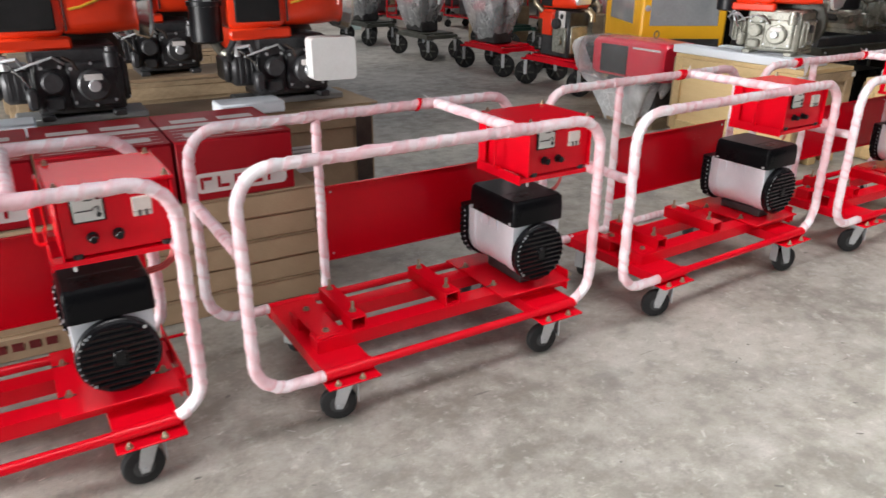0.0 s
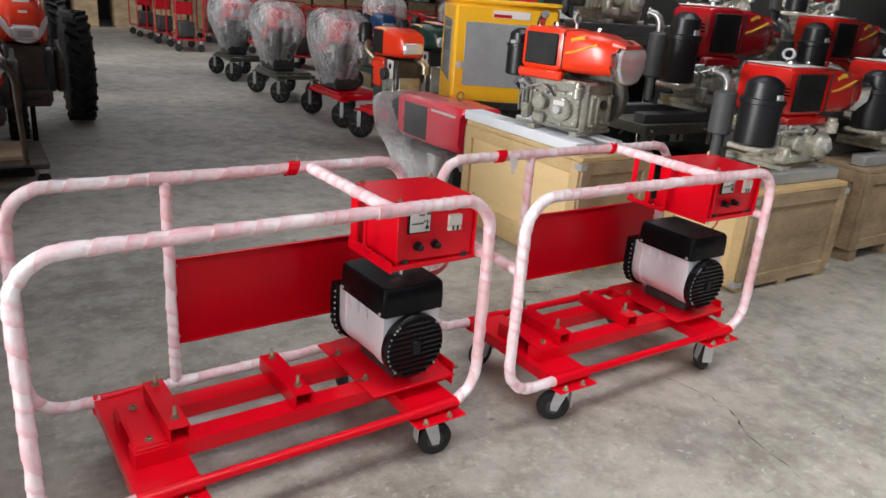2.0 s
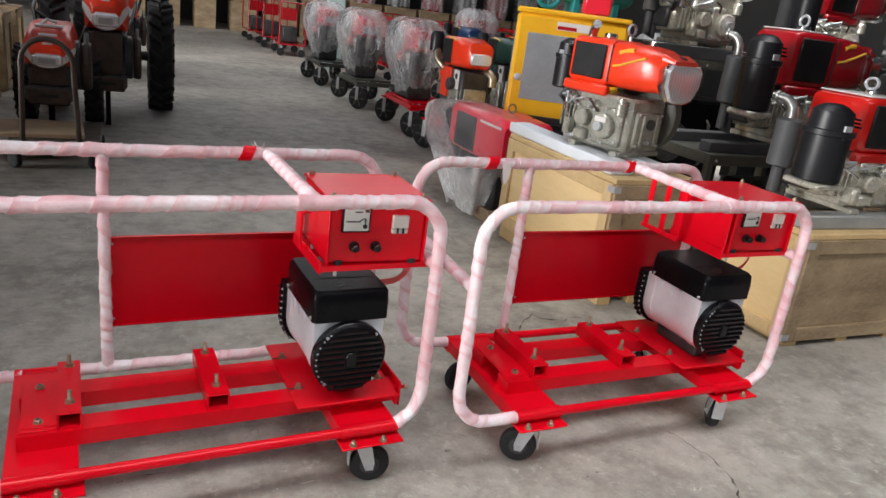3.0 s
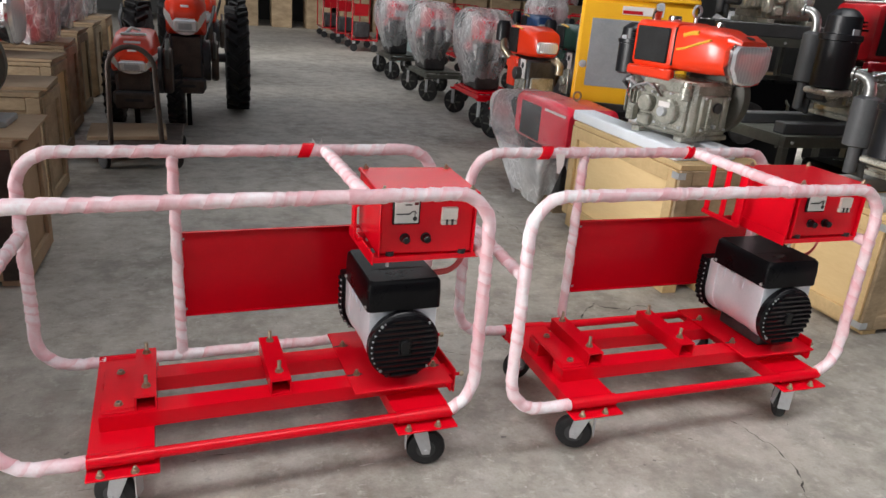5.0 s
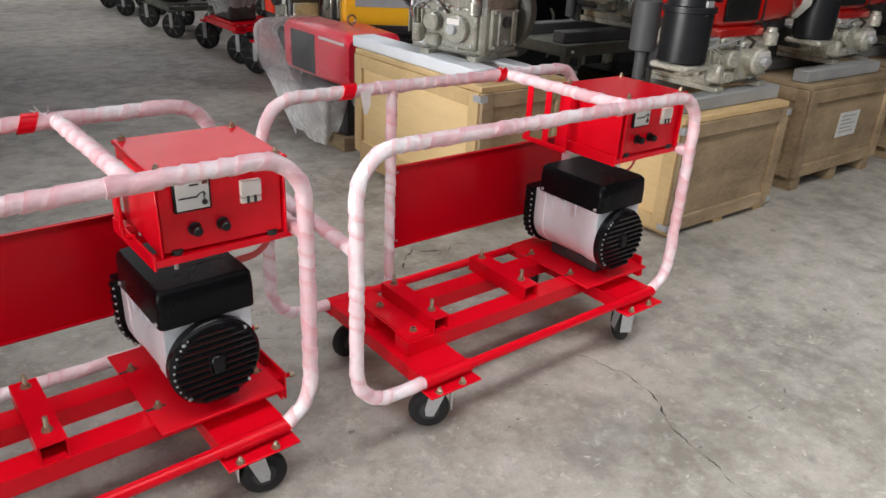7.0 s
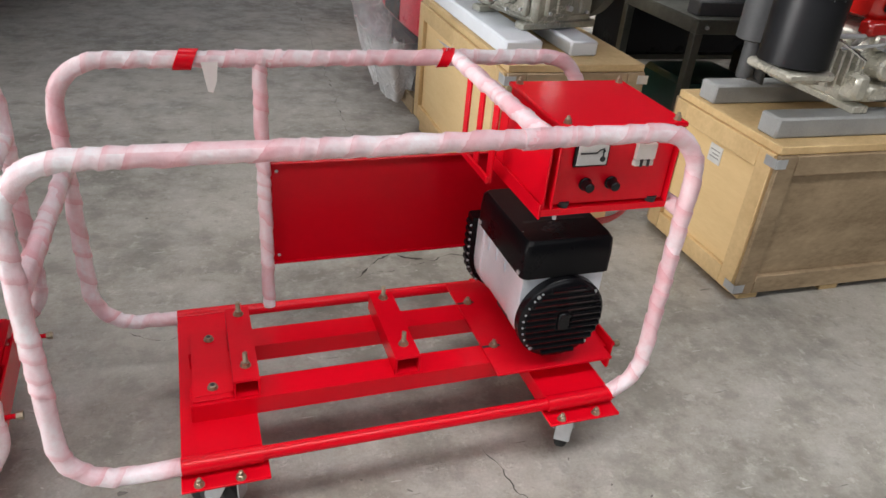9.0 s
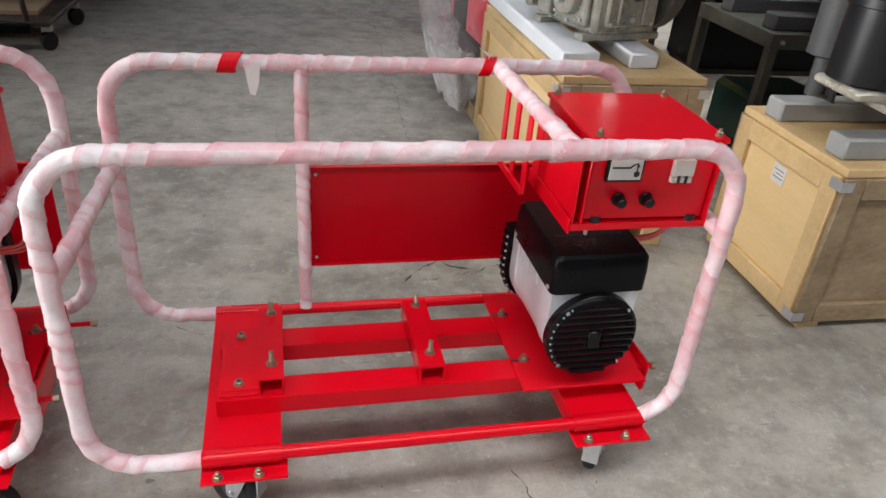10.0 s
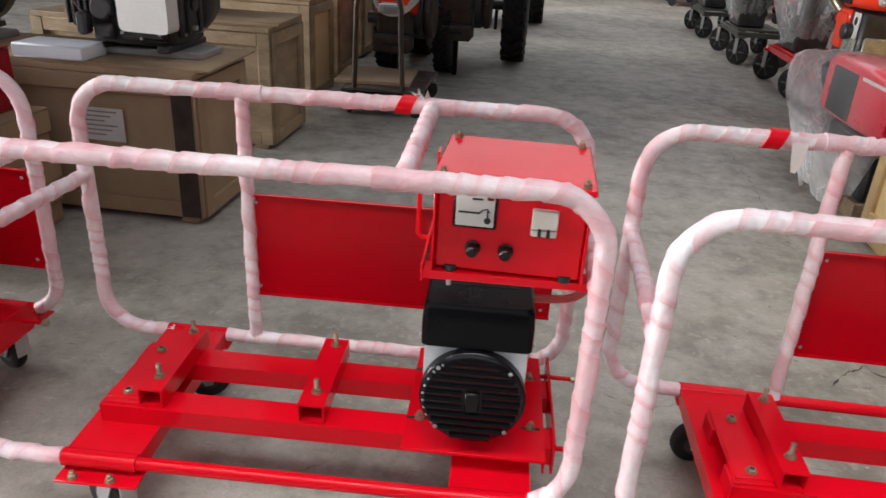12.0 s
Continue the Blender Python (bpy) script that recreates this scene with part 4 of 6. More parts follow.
    for x in (0.128, 0.93):
        for z in (0.385, 0.642):
            part("rivet_or_glint", Build().lathe([(0, 0.005), (0.002, 0.004)], (x, FAR + 0.004, z), (x, -9, z), 8), ZINC, p)
    alternator(cart, motor)
    control_box(cart, slant, *box)
    box_bracket(cart, straps, *box)
    for k in range(3):
        wr = 0.058 + 0.011 * k
        pts = [(0.845, 0.05 + 0.008 * k, 0.665 - wr)] + [(0.935 + x, 0.05 + 0.008 * k, 0.670 + z) for x, z in arc(0, 0, wr, -90, 90, 12)] + [(0.90, 0.05 + 0.008 * k, 0.670 + wr)]
        part("wire", Build().sweep(pts, 0.0038, 7), WIRE, cart, "looped red wire")
    for (x, y), turn in zip(((-0.07, -0.14), (0.815, -0.14), (-0.07, 0.36), (0.815, 0.36)), casters):
        caster(cart, x, y, turn)
    return cart


CART = "red generator cart with film-wrapped tube frame, alternator and control box"
generator_cart(pose(-0.612, 2.03, 0, 0, 0, 1.2), 0, False, ((0.52, 0.03),), False, (190, 183, 30, 160), 0, 0.5, CART, 0.0, 0.025, (0.028, -0.006))
generator_cart(pose(0.912, 2.053, 0, 0, 0, 1.2), 1, False, ((0.52, 0.012),), False, (163, 172, 30, 160), 0, 1, CART, 0.032, 0.015, (0.012, -0.006))
generator_cart(pose(2.421, 2.068, 0, 0, 0, 3.5), 2, True, ((0.535, 0.04),), False, (156, 345, 20, 160), 0, -3, CART, 0.0, 0.0, (0.0, -0.012), 0.022, 0.022)
generator_cart(pose(3.901, 2.088, 0, 0, 0, 1.53), 3, False, ((-0.072, 0.042), (0.57, 0.03)), True, (150, 58, 190, 120), -0.02, -1, "red generator cart with wrapped tube frame and a strapped control box", short=0.02)


# ---- engines ----
def hood_ring(y, w, z0, z1, r):
    return [(x, y, (z0 + z1) / 2 + z) for x, z in round_rect(w, z1 - z0, r, 4)]


def diesel_engine(m, coat, block, label, group, big_filter=False, jug=False, eye=True, lamp=True, muffler=True, spare=True):
    """Single-cylinder diesel engine; its lamp looks along local -y and its radiator screen along -x."""
    e = thing("diesel_engine", m, label, "engine", group)
    hb = 0.0 if big_filter else 0.04
    sh = Matrix.Translation((0, -0.13 if big_filter else 0.0, 0))
    part("gear_cover", Build().box(-0.19, -0.155, -0.17, 0.05, 0.05, 0.27, 0.012), block, e)
    part("cylinder_head", Build().box(-0.13, 0.12, 0.19, 0.33, 0.08, 0.25, 0.02), block, e)
    for y in (-0.19, 0.13):
        part("foot", Build().box(-0.20, 0.18, y, y + 0.06, 0.0, 0.03, 0.005), block, e)
    part("crank_cover", Build().cyl((-0.155, -0.06, 0.16), (-0.235, -0.06, 0.16), 0.075, 22, 0.01), block, e)
    part("pump_cover", Build().cyl((-0.155, 0.115, 0.18), (-0.215, 0.115, 0.18), 0.05, 18, 0.008), block, e)
    case = part("crankcase", Build().box(-0.16, 0.15, -0.20, 0.20, 0.02, 0.30 + hb, 0.02), block, e, "painted engine block")
    for k in range(4):
        part("fin", Build().box(-0.175, -0.150, 0.20 + k * 0.03, 0.21 + k * 0.03, 0.10, 0.235, 0.002), block, case)
    part("front_cover", Build().box(-0.12, 0.11, -0.222, -0.199, 0.06, 0.27, 0.012), block, case)
    part("front_rib", Build().box(-0.075, -0.055, -0.236, -0.2205, 0.075, 0.255, 0.005), block, case)
    part("front_rib", Build().box(0.040, 0.060, -0.236, -0.2205, 0.075, 0.255, 0.005), block, case)
    part("oil_cap", Build().lathe([(0, 0.030), (0.016, 0.032), (0.020, 0.024)], (0.0, -0.2205, 0.20), (0, -9, 0.20), 14), DARKCASTING, case)
    part("drain_plug", Build().cyl((-0.01, -0.2205, 0.095), (-0.01, -0.24, 0.095), 0.013, 6), ZINC, case)
    part("side_boss", Build().box(-0.205, -0.150, 0.075, 0.165, 0.045, 0.115, 0.014), block, case)
    part("hand_hole_cover", Build().box(-0.176, -0.158, 0.06, 0.17, 0.235, 0.295, 0.008), block, case)
    for y, z in ((-0.15, 0.08), (-0.15, 0.24), (0.03, 0.08), (0.03, 0.24), (-0.06, 0.06), (-0.06, 0.26), (0.075, 0.25), (0.155, 0.25), (0.075, 0.28), (0.155, 0.28)):
        part("bolt", Build().cyl((-0.175, y, z), (-0.20, y, z), 0.008, 6), ZINC, case)
    for x, z in ((-0.10, 0.075), (-0.10, 0.255), (0.09, 0.075), (0.09, 0.255)):
        part("bolt", Build().cyl((x, -0.215, z), (x, -0.230, z), 0.008, 6), ZINC, case)
    part("shaft_nut", Build().cyl((-0.235, -0.06, 0.16), (-0.262, -0.06, 0.16), 0.028, 12, 0.003), ZINC, case)
    part("injector", Build().cyl((-0.14, 0.30, 0.24), (-0.14, 0.30, 0.31), 0.018, 12, 0.003), ZINC, e)
    part("fuel_pipe", Build().sweep([(-0.17, 0.05, 0.26), (-0.22, 0.10, 0.30), (-0.21, 0.20, 0.27), (-0.16, 0.27, 0.24)], 0.006, 7), ZINC, e)
    part("return_pipe", Build().sweep([(-0.15, 0.22, 0.25), (-0.20, 0.25, 0.30), (-0.17, 0.31, 0.29)], 0.009, 7), ZINC, e)
    part("fuel_filter", Build().lathe([(0, 0.02), (0.006, 0.032), (0.07, 0.032), (0.078, 0.024), (0.10, 0.022)], (-0.19, -0.155, 0.235), (-0.19, -0.155, 9), 16), block, e)
    part("speed_lever", Build().sweep([(-0.20, 0.0, 0.235), (-0.225, 0.02, 0.275), (-0.215, 0.06, 0.30)], 0.007, 7), BARE, e)
    part("gasket", Build().box(-0.158, -0.152, -0.175, 0.055, 0.045, 0.275, 0.001), INK, e)
    part("water_pipe", Build().sweep([(-0.10, 0.33, 0.22), (-0.15, 0.35, 0.27), (-0.14, 0.30, 0.34)], 0.016, 9), DARKCASTING, e)
    part("injection_pump", Build().box(-0.225, -0.160, 0.185, 0.235, 0.06, 0.16, 0.012), block, e)
    part("pump_line", Build().sweep([(-0.20, 0.21, 0.16), (-0.225, 0.24, 0.22), (-0.16, 0.30, 0.28)], 0.005, 6), CHROME, e)
    part("name_plate", Build().box(-0.238, -0.2352, -0.10, -0.02, 0.185, 0.215, 0.0005), PRINTWHITE, e)
    part("valve_cover", Build().box(-0.10, 0.09, 0.325, 0.365, 0.10, 0.235, 0.016), DARKCASTING, e)
    b = Build()
    b.lathe([(0, 0.11), (0.0, 0.205), (0.012, 0.222), (0.065, 0.222), (0.075, 0.205), (0.075, 0.13), (0.06, 0.11)], (0.155, -0.04, 0.235), (1, -0.04, 0.235), 36)
    for k in range(3):
        b.lathe([(0, 0.10), (0.004, 0.108), (0.016, 0.094), (0.028, 0.108), (0.03, 0.10)], (0.225 + 0.028 * k, -0.04, 0.235), (1, -0.04, 0.235), 26)
    part("flywheel", b, STEEL, e, "grey cast flywheel and pulley")
    b = Build(sh)
    b.loft([hood_ring(-0.335, 0.20, 0.375, 0.545, 0.05), hood_ring(-0.30, 0.26, 0.355 + hb, 0.60, 0.07), hood_ring(-0.20, 0.30, 0.345 + hb, 0.635, 0.075), hood_ring(-0.05, 0.315, 0.345 + hb, 0.645, 0.06), hood_ring(0.02, 0.31, 0.35 + hb, 0.64, 0.05)])
    part("tank", b, coat, e, "glossy enamelled fuel tank")
    b = Build(sh)
    b.loft([hood_ring(0.024, 0.29, 0.36 + hb, 0.645, 0.03), hood_ring(0.05, 0.30, 0.335 + hb, 0.65, 0.03), hood_ring(0.30, 0.30, 0.335 + hb, 0.65, 0.03), hood_ring(0.325, 0.28, 0.35 + hb, 0.635, 0.03)])
    part("radiator_shell", b, coat, e, "glossy enamelled radiator shell")
    b = Build(sh).box(-0.172, -0.12, 0.0, 0.335, 0.285 + hb, 0.345 + hb, 0.012)
    part("fender", b, coat, e)
    b = Build(sh)
    b.box(-0.163, -0.149, 0.055, 0.295, 0.375 + hb, 0.615, 0.006)
    part("radiator_screen", b, MESHBLACK, e, "black radiator screen")
    if spare:
        b = Build(sh)
        b.sweep([(-0.1500, -0.22, 0.575), (-0.1585, -0.14, 0.545), (-0.1600, -0.06, 0.515), (-0.1575, -0.01, 0.505)], 0.007, 6)
        part("yellow_flash", b, LABELYELLOW, e, "yellow painted flash")
        b = Build(sh)
        b.sweep([(-0.1380, -0.13, 0.605), (-0.1420, -0.09, 0.600), (-0.1480, -0.04, 0.585)], 0.015, 8)
        part("yellow_flame", b, LABELYELLOW, e, "yellow painted flame mark")
        part("tank_seam", Build(sh).box(-0.160, -0.150, 0.010, 0.018, 0.37 + hb, 0.625, 0.001), INK, e)
    if big_filter:
        part("top_plate", Build(sh).box(-0.13, 0.13, 0.045, 0.31, 0.6505, 0.658, 0.003), WHITEPLASTIC, e, "pale top plate")
    if lamp:
        def octagon(y, k, drop=0.0):
            return [(x * k, y, 0.470 + drop + z * k) for x, z in ((-0.135, 0.100), (0.135, 0.100), (0.163, 0.070), (0.160, -0.030), (0.105, -0.112), (0.040, -0.128), (-0.040, -0.128), (-0.105, -0.112), (-0.160, -0.030), (-0.163, 0.070))]

        part("lamp_bezel", Build(sh).loft([octagon(-0.315, 0.86), octagon(-0.360, 1.0), octagon(-0.372, 0.97)]), CHROME, e)
        lens = part("headlamp", Build(sh).loft([octagon(-0.3722, 0.94), octagon(-0.386, 0.86), octagon(-0.391, 0.55)]), LENS, e, "clear headlamp glass")
        b = Build(sh).loft([hood_ring(-0.375, 0.20, 0.556, 0.585, 0.012), hood_ring(-0.30, 0.24, 0.556, 0.615, 0.02)])
        part("visor", b, coat, e)
        part("visor_mark", Build(sh).lathe([(0, 0.024), (0.002, 0.022)], (0.0, -0.345, 0.602), (0, -0.365, 0.66), 16), INK, e)
    r, hh = (0.096, 0.40) if big_filter else (0.085, 0.30)
    fx, fy, fz = (-0.19, 0.455, 0.195) if big_filter else (-0.05, 0.425, 0.31)
    b = Build()
    b.lathe([(0, r * 0.8), (0.01, r * 0.97), (hh * 0.62, r * 0.97), (hh * 0.63, r * 1.06), (hh * 0.70, r * 1.06), (hh * 0.71, r * 0.9), (hh * 0.93, r * 0.84), (hh, r * 0.55), (hh + 0.012, r * 0.3)], (fx, fy, fz), (fx, fy, 9), 28)
    filt = part("air_filter", b, CANISTER, e, "black air filter canister")
    part("filter_clip", Build().box(fx - r * 0.95, fx - r * 0.80, fy - 0.02, fy + 0.02, fz + hh * 0.60, fz + hh * 0.78, 0.002), ZINC, filt)
    for k in range(3):
        part("vent_slot", Build().box(fx - r * 0.90, fx - r * 0.60, fy - 0.075 + 0.012 * k, fy - 0.06, fz + hh * (0.76 + 0.05 * k), fz + hh * (0.785 + 0.05 * k), 0.001), GLOSSBLACK, filt)
    b = Build()
    if big_filter:
        b.box(fx - 0.09, fx + 0.09, fy - 0.08, fy + 0.08, fz - 0.035, fz - 0.001, 0.01)
        b.sweep([(fx, fy - 0.03, fz - 0.02), (fx + 0.05, fy - 0.10, fz - 0.03), (-0.06, 0.30, 0.12)], 0.036, 12)
    else:
        b.sweep([(fx, fy - 0.02, fz + 0.02), (fx + 0.04, fy - 0.07, fz - 0.05), (-0.06, 0.30, 0.235)], 0.026, 12)
    part("intake_pipe", b, LIGHTCASTING if big_filter else CASTING, e)
    if muffler:
        qx, qy = 0.06, 0.385
        b = Build()
        b.lathe([(0, 0.030), (0.012, 0.056), (0.27, 0.056), (0.285, 0.032)], (qx, qy, 0.19), (qx, qy, 9), 24)
        b.sweep([(qx, qy, 0.19), (qx, qy, 0.05), (qx, qy - 0.05, 0.02), (qx, 0.34, 0.15)], 0.026, 12)
        part("muffler", b, BEAM, e, "dark grey muffler")
        b = Build()
        b.sweep([(qx, qy, 0.46), (qx, qy, 0.50), (qx + 0.004, qy + 0.003, 0.535), (qx + 0.016, qy + 0.010, 0.562), (qx + 0.036, qy + 0.022, 0.580), (qx + 0.070, qy + 0.04, 0.588)], 0.023, 16)
        b.lathe([(0, 0.033), (0.010, 0.033)], (qx + 0.062, qy + 0.036, 0.586), (qx + 0.14, qy + 0.08, 0.592), 16)
        part("exhaust_elbow", b, GALVANISED, e, "bright bent exhaust elbow")
    b = Build(sh)
    b.lathe([(0, 0.035), (0.012, 0.038), (0.03, 0.036), (0.034, 0.03)], (-0.02, 0.16, 0.648), (-0.02, 0.16, 9), 20)
    part("filler_cap", b, CHROME, e)
    part("tank_cap", Build(sh).cyl((0.05, -0.10, 0.64), (0.05, -0.10, 0.668), 0.022, 14, 0.004), CHROME, e)
    if eye and not muffler:
        part("exhaust_elbow", Build().sweep([(-0.02, 0.30, 0.62), (-0.02, 0.30, 0.67), (-0.03, 0.285, 0.70), (-0.05, 0.26, 0.72), (-0.07, 0.235, 0.725)], 0.026, 12), CHROME, e, "bright bent exhaust elbow")
    if eye:
        ring = [(0.06 + 0.032 * math.cos(radians(a)), 0.08, 0.715 + 0.032 * math.sin(radians(a))) for a in range(0, 360, 24)]
        b = Build(sh).sweep(ring, 0.008, 8, closed=True)
        b.cyl((0.06, 0.08, 0.64), (0.06, 0.08, 0.685), 0.010, 10)
        part("lifting_eye", b, ZINC, e, "steel lifting eye")
    if jug:
        b = Build()
        b.loft([[(-0.255 + x * 0.12, -0.165 + x, 0.225 + z) for x, z in round_rect(0.24, 0.225, 0.025, 3)], [(-0.355 + x * 0.12, -0.165 + x, 0.225 + z) for x, z in round_rect(0.24, 0.225, 0.025, 3)]])
        part("coolant_tank", b, WHITEPLASTIC, e, "white plastic coolant tank")
    return e


# ---- wooden crates, cartons, foam ----
def crate(x0, x1, y0, y1, z1, skin, frame_wood, label, group, foot=0.10, paper="", braces=True, front=None):
    """Ply-sided shipping crate on skids, with raised battens along its edges."""
    w, d = x1 - x0, y1 - y0
    c = thing("wooden_crate", pose(x0, y0, 0), label, "crate", group)
    for side, (a, b, q, r) in {"front_panel": (0.012, w - 0.012, 0.010, 0.022), "rear_panel": (0.012, w - 0.012, d - 0.022, d - 0.010)}.items():
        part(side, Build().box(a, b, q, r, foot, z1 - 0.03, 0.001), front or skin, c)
    for a in (0.010, w - 0.022):
        part("side_panel", Build().box(a, a + 0.012, 0.024, d - 0.024, foot, z1 - 0.03, 0.001), skin, c)
    part("top_panel", Build().box(0, w, 0, d, z1 - 0.0295, z1, 0.003), frame_wood, c)
    t = 0.075
    for y in (-0.012, d - 0.0095):
        for x in (-0.002, w - t + 0.002):
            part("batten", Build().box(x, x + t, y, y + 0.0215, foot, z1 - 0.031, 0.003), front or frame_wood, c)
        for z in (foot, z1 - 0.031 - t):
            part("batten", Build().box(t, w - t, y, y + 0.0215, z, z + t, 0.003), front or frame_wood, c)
    for x in (-0.012, w - 0.0095):
        for y in (0.012, d - t - 0.012):
            part("batten", Build().box(x, x + 0.0215, y, y + t, foot, z1 - 0.031, 0.003), frame_wood, c)
        for z in (foot, z1 - 0.031 - t):
            part("batten", Build().box(x, x + 0.0215, t + 0.012, d - t - 0.012, z, z + t, 0.003), frame_wood, c)
    for x in (0.03, w / 2 - 0.045, w - 0.12):
        part("skid", Build().box(x, x + 0.09, 0.0, d, 0, foot - 0.001, 0.004), frame_wood, c)
    if braces:
        for x in (-0.016, w - 0.03):
            for z in (foot + 0.01, z1 - 0.075):
                b = Build().box(x, x + 0.046, -0.0145, -0.0125, z, z + 0.035, 0.0005)
                b.box(x - 0.0005, x + 0.0015, -0.0145, 0.045, z, z + 0.035, 0.0005)
                part("corner_strap", b, ZINC, c)
    if paper == "left":
        p = part("paper_label", Build().box(0.0072, 0.0098, d * 0.46, d * 0.58, z1 - 0.195, z1 - 0.125), PAPER, c, "white paper label")
        for k in range(3):
            part("print_bar", Build().box(0.0060, 0.0071, d * 0.475, d * (0.565 - 0.02 * (k % 2)), z1 - 0.148 - 0.014 * k, z1 - 0.144 - 0.014 * k), FADED, p)
    if paper == "front":
        p = part("paper_label", Build().box(w * 0.42, w * 0.66, 0.0070, 0.0098, foot + 0.2, foot + 0.36), PAPER, c, "white paper label")
        for k in range(5):
            part("print_bar", Build().box(w * 0.45, w * (0.62 - 0.04 * (k % 2)), 0.0058, 0.0069, foot + 0.33 - 0.025 * k, foot + 0.336 - 0.025 * k), FADED, p)
    return c


def block(name, x0, x1, y0, y1, z0, z1, mat, label, category, group="", turn=0.0, b=0.006):
    cx, cy = (x0 + x1) / 2, (y0 + y1) / 2
    return solid(name, Build().box(x0 - cx, x1 - cx, y0 - cy, y1 - cy, 0, z1 - z0, b), mat, label, category, group, m=pose(cx, cy, z0, 0, 0, turn))


ROWC = "crates that carry engines"
# front: weathered wood, with the shade on that face put into its colour
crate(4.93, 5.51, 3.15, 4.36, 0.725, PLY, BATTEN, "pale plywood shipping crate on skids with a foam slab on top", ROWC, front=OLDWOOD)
crate(5.70, 6.63, 2.53, 3.15, 0.625, PLY, BATTEN, "pale plywood shipping crate with weathered front darkened for shade, and a paper label", ROWC, 0.03, "left", True, OLDWOOD)
crate(7.0, 8.05, 2.60, 3.5, 0.66, OLDWOOD, OLDWOOD, "brown plywood crate with a white paper label", ROWC, 0.09, "front", False)
crate(8.35, 9.3, 2.60, 3.5, 0.66, OLDWOOD, OLDWOOD, "brown plywood crate under an engine", ROWC, 0.09, "", False)
crate(9.65, 10.6, 2.60, 3.5, 0.66, OLDWOOD, OLDWOOD, "brown plywood crate under an engine", ROWC, 0.09, "", False)
block("foam_slab", 4.945, 5.10, 3.24, 4.42, 0.725, 0.79, FOAM, "white foam slab on the plywood crate", "foam slab", b=0.008)
block("foam_slab", 5.23, 5.35, 3.26, 4.2, 0.725, 0.785, FOAM, "white foam slab under an engine", "foam slab", b=0.008)
for cx in (5.72, 7.02, 8.37, 9.67):
    for y in (2.66, 3.02):
        block("engine_block_rest", cx, cx + 0.90, y - (0.06 if cx < 6 else 0), y + 0.10 - (0.06 if cx < 6 else 0), 0.625 if cx < 6 else 0.66, 0.70 if cx < 6 else 0.735, SLAB, "grey shipping beam under an engine", "beam", "beams under engines", b=0.008)
ROWE = "engines on crates"
diesel_engine(pose(5.22, 3.62, 0.79, 0, 0, 14) @ Matrix.Diagonal((1, 1, 0.95, 1)), ORANGE, CASTING, "orange diesel engine with headlamp on a plywood crate", ROWE, muffler=False)
for k, cx in enumerate((6.28, 7.62, 8.97, 10.27)):
    diesel_engine(pose(cx, 2.87 if k == 0 else 2.96, 0.70 if k == 0 else 0.735, 0, 0, 90) @ Matrix.Diagonal((1.22, 1.22, 0.92, 1)), ENGINERED, LIGHTCASTING, "red diesel engine with large black air filter on a crate", ROWE, big_filter=True)


def steel_stand(x0, x1, y0, y1, z, label):
    s = thing("steel_stand", pose(x0, y0, 0), label, "stand", "steel stands")
    w, d = x1 - x0, y1 - y0
    part("top_frame", Build().box(0, w, 0, 0.05, z - 0.07, z, 0.004).box(0, w, d - 0.05, d, z - 0.07, z, 0.004).box(0, 0.05, 0.05, d - 0.05, z - 0.07, z, 0.004).box(w - 0.05, w, 0.05, d - 0.05, z - 0.07, z, 0.004), STEEL, s)
    part("top_plate", Build().box(0.0, w, 0.0, d, z + 0.0005, z + 0.006, 0.001), STEEL, s)
    for x in (0, w - 0.05):
        for y in (0, d - 0.05):
            part("leg", Build().box(x, x + 0.05, y, y + 0.05, 0, z - 0.0705, 0.003), STEEL, s)
    for x in (0.06, w / 2, w - 0.08):
        part("bolt", Build().cyl((x, -0.012, z - 0.035), (x, 0.002, z - 0.035), 0.011, 6), ZINC, s)
    return s


for k, cx in enumerate((6.30, 8.00, 9.70)):
    steel_stand(cx, cx + 1.35, 3.95, 4.70, 0.715, "dark angle-steel stand that carries an engine")
    for y in (4.02, 4.44):
        block("engine_block_rest", cx + 0.04, cx + 1.31, y, y + 0.11, 0.721, 0.80, BEAM, "dark grey shipping beam on a steel stand", "beam", "beams under engines", b=0.008)
    diesel_engine(pose(cx + 0.92, 4.27, 0.80, 0, 0, 90) @ Matrix.Diagonal((1.32, 1.32, 1.25, 1)), ENGINERED if k % 2 else CRIMSON, CASTING, "large red diesel engine with black filter on a steel stand", "engines on steel stands", big_filter=True)
for k, cx in enumerate((6.85, 8.55, 10.25)):
    steel_stand(cx, cx + 1.4, 5.55, 6.35, 1.28, "tall dark steel stand in the back row")
    for y in (5.58, 6.10):
        block("engine_block_rest", cx + 0.02, cx + 1.38, y, y + 0.12, 1.286, 1.40, BEAM, "dark grey shipping beam on a tall stand", "beam", "beams under engines", b=0.008)
    diesel_engine(pose(cx + 0.80, 5.92, 1.40, 0, 0, 90) @ Matrix.Scale(1.35, 4), CRIMSON, LIGHTCASTING, "crimson diesel engine on a tall steel stand", "engines in the back row", big_filter=bool(k))


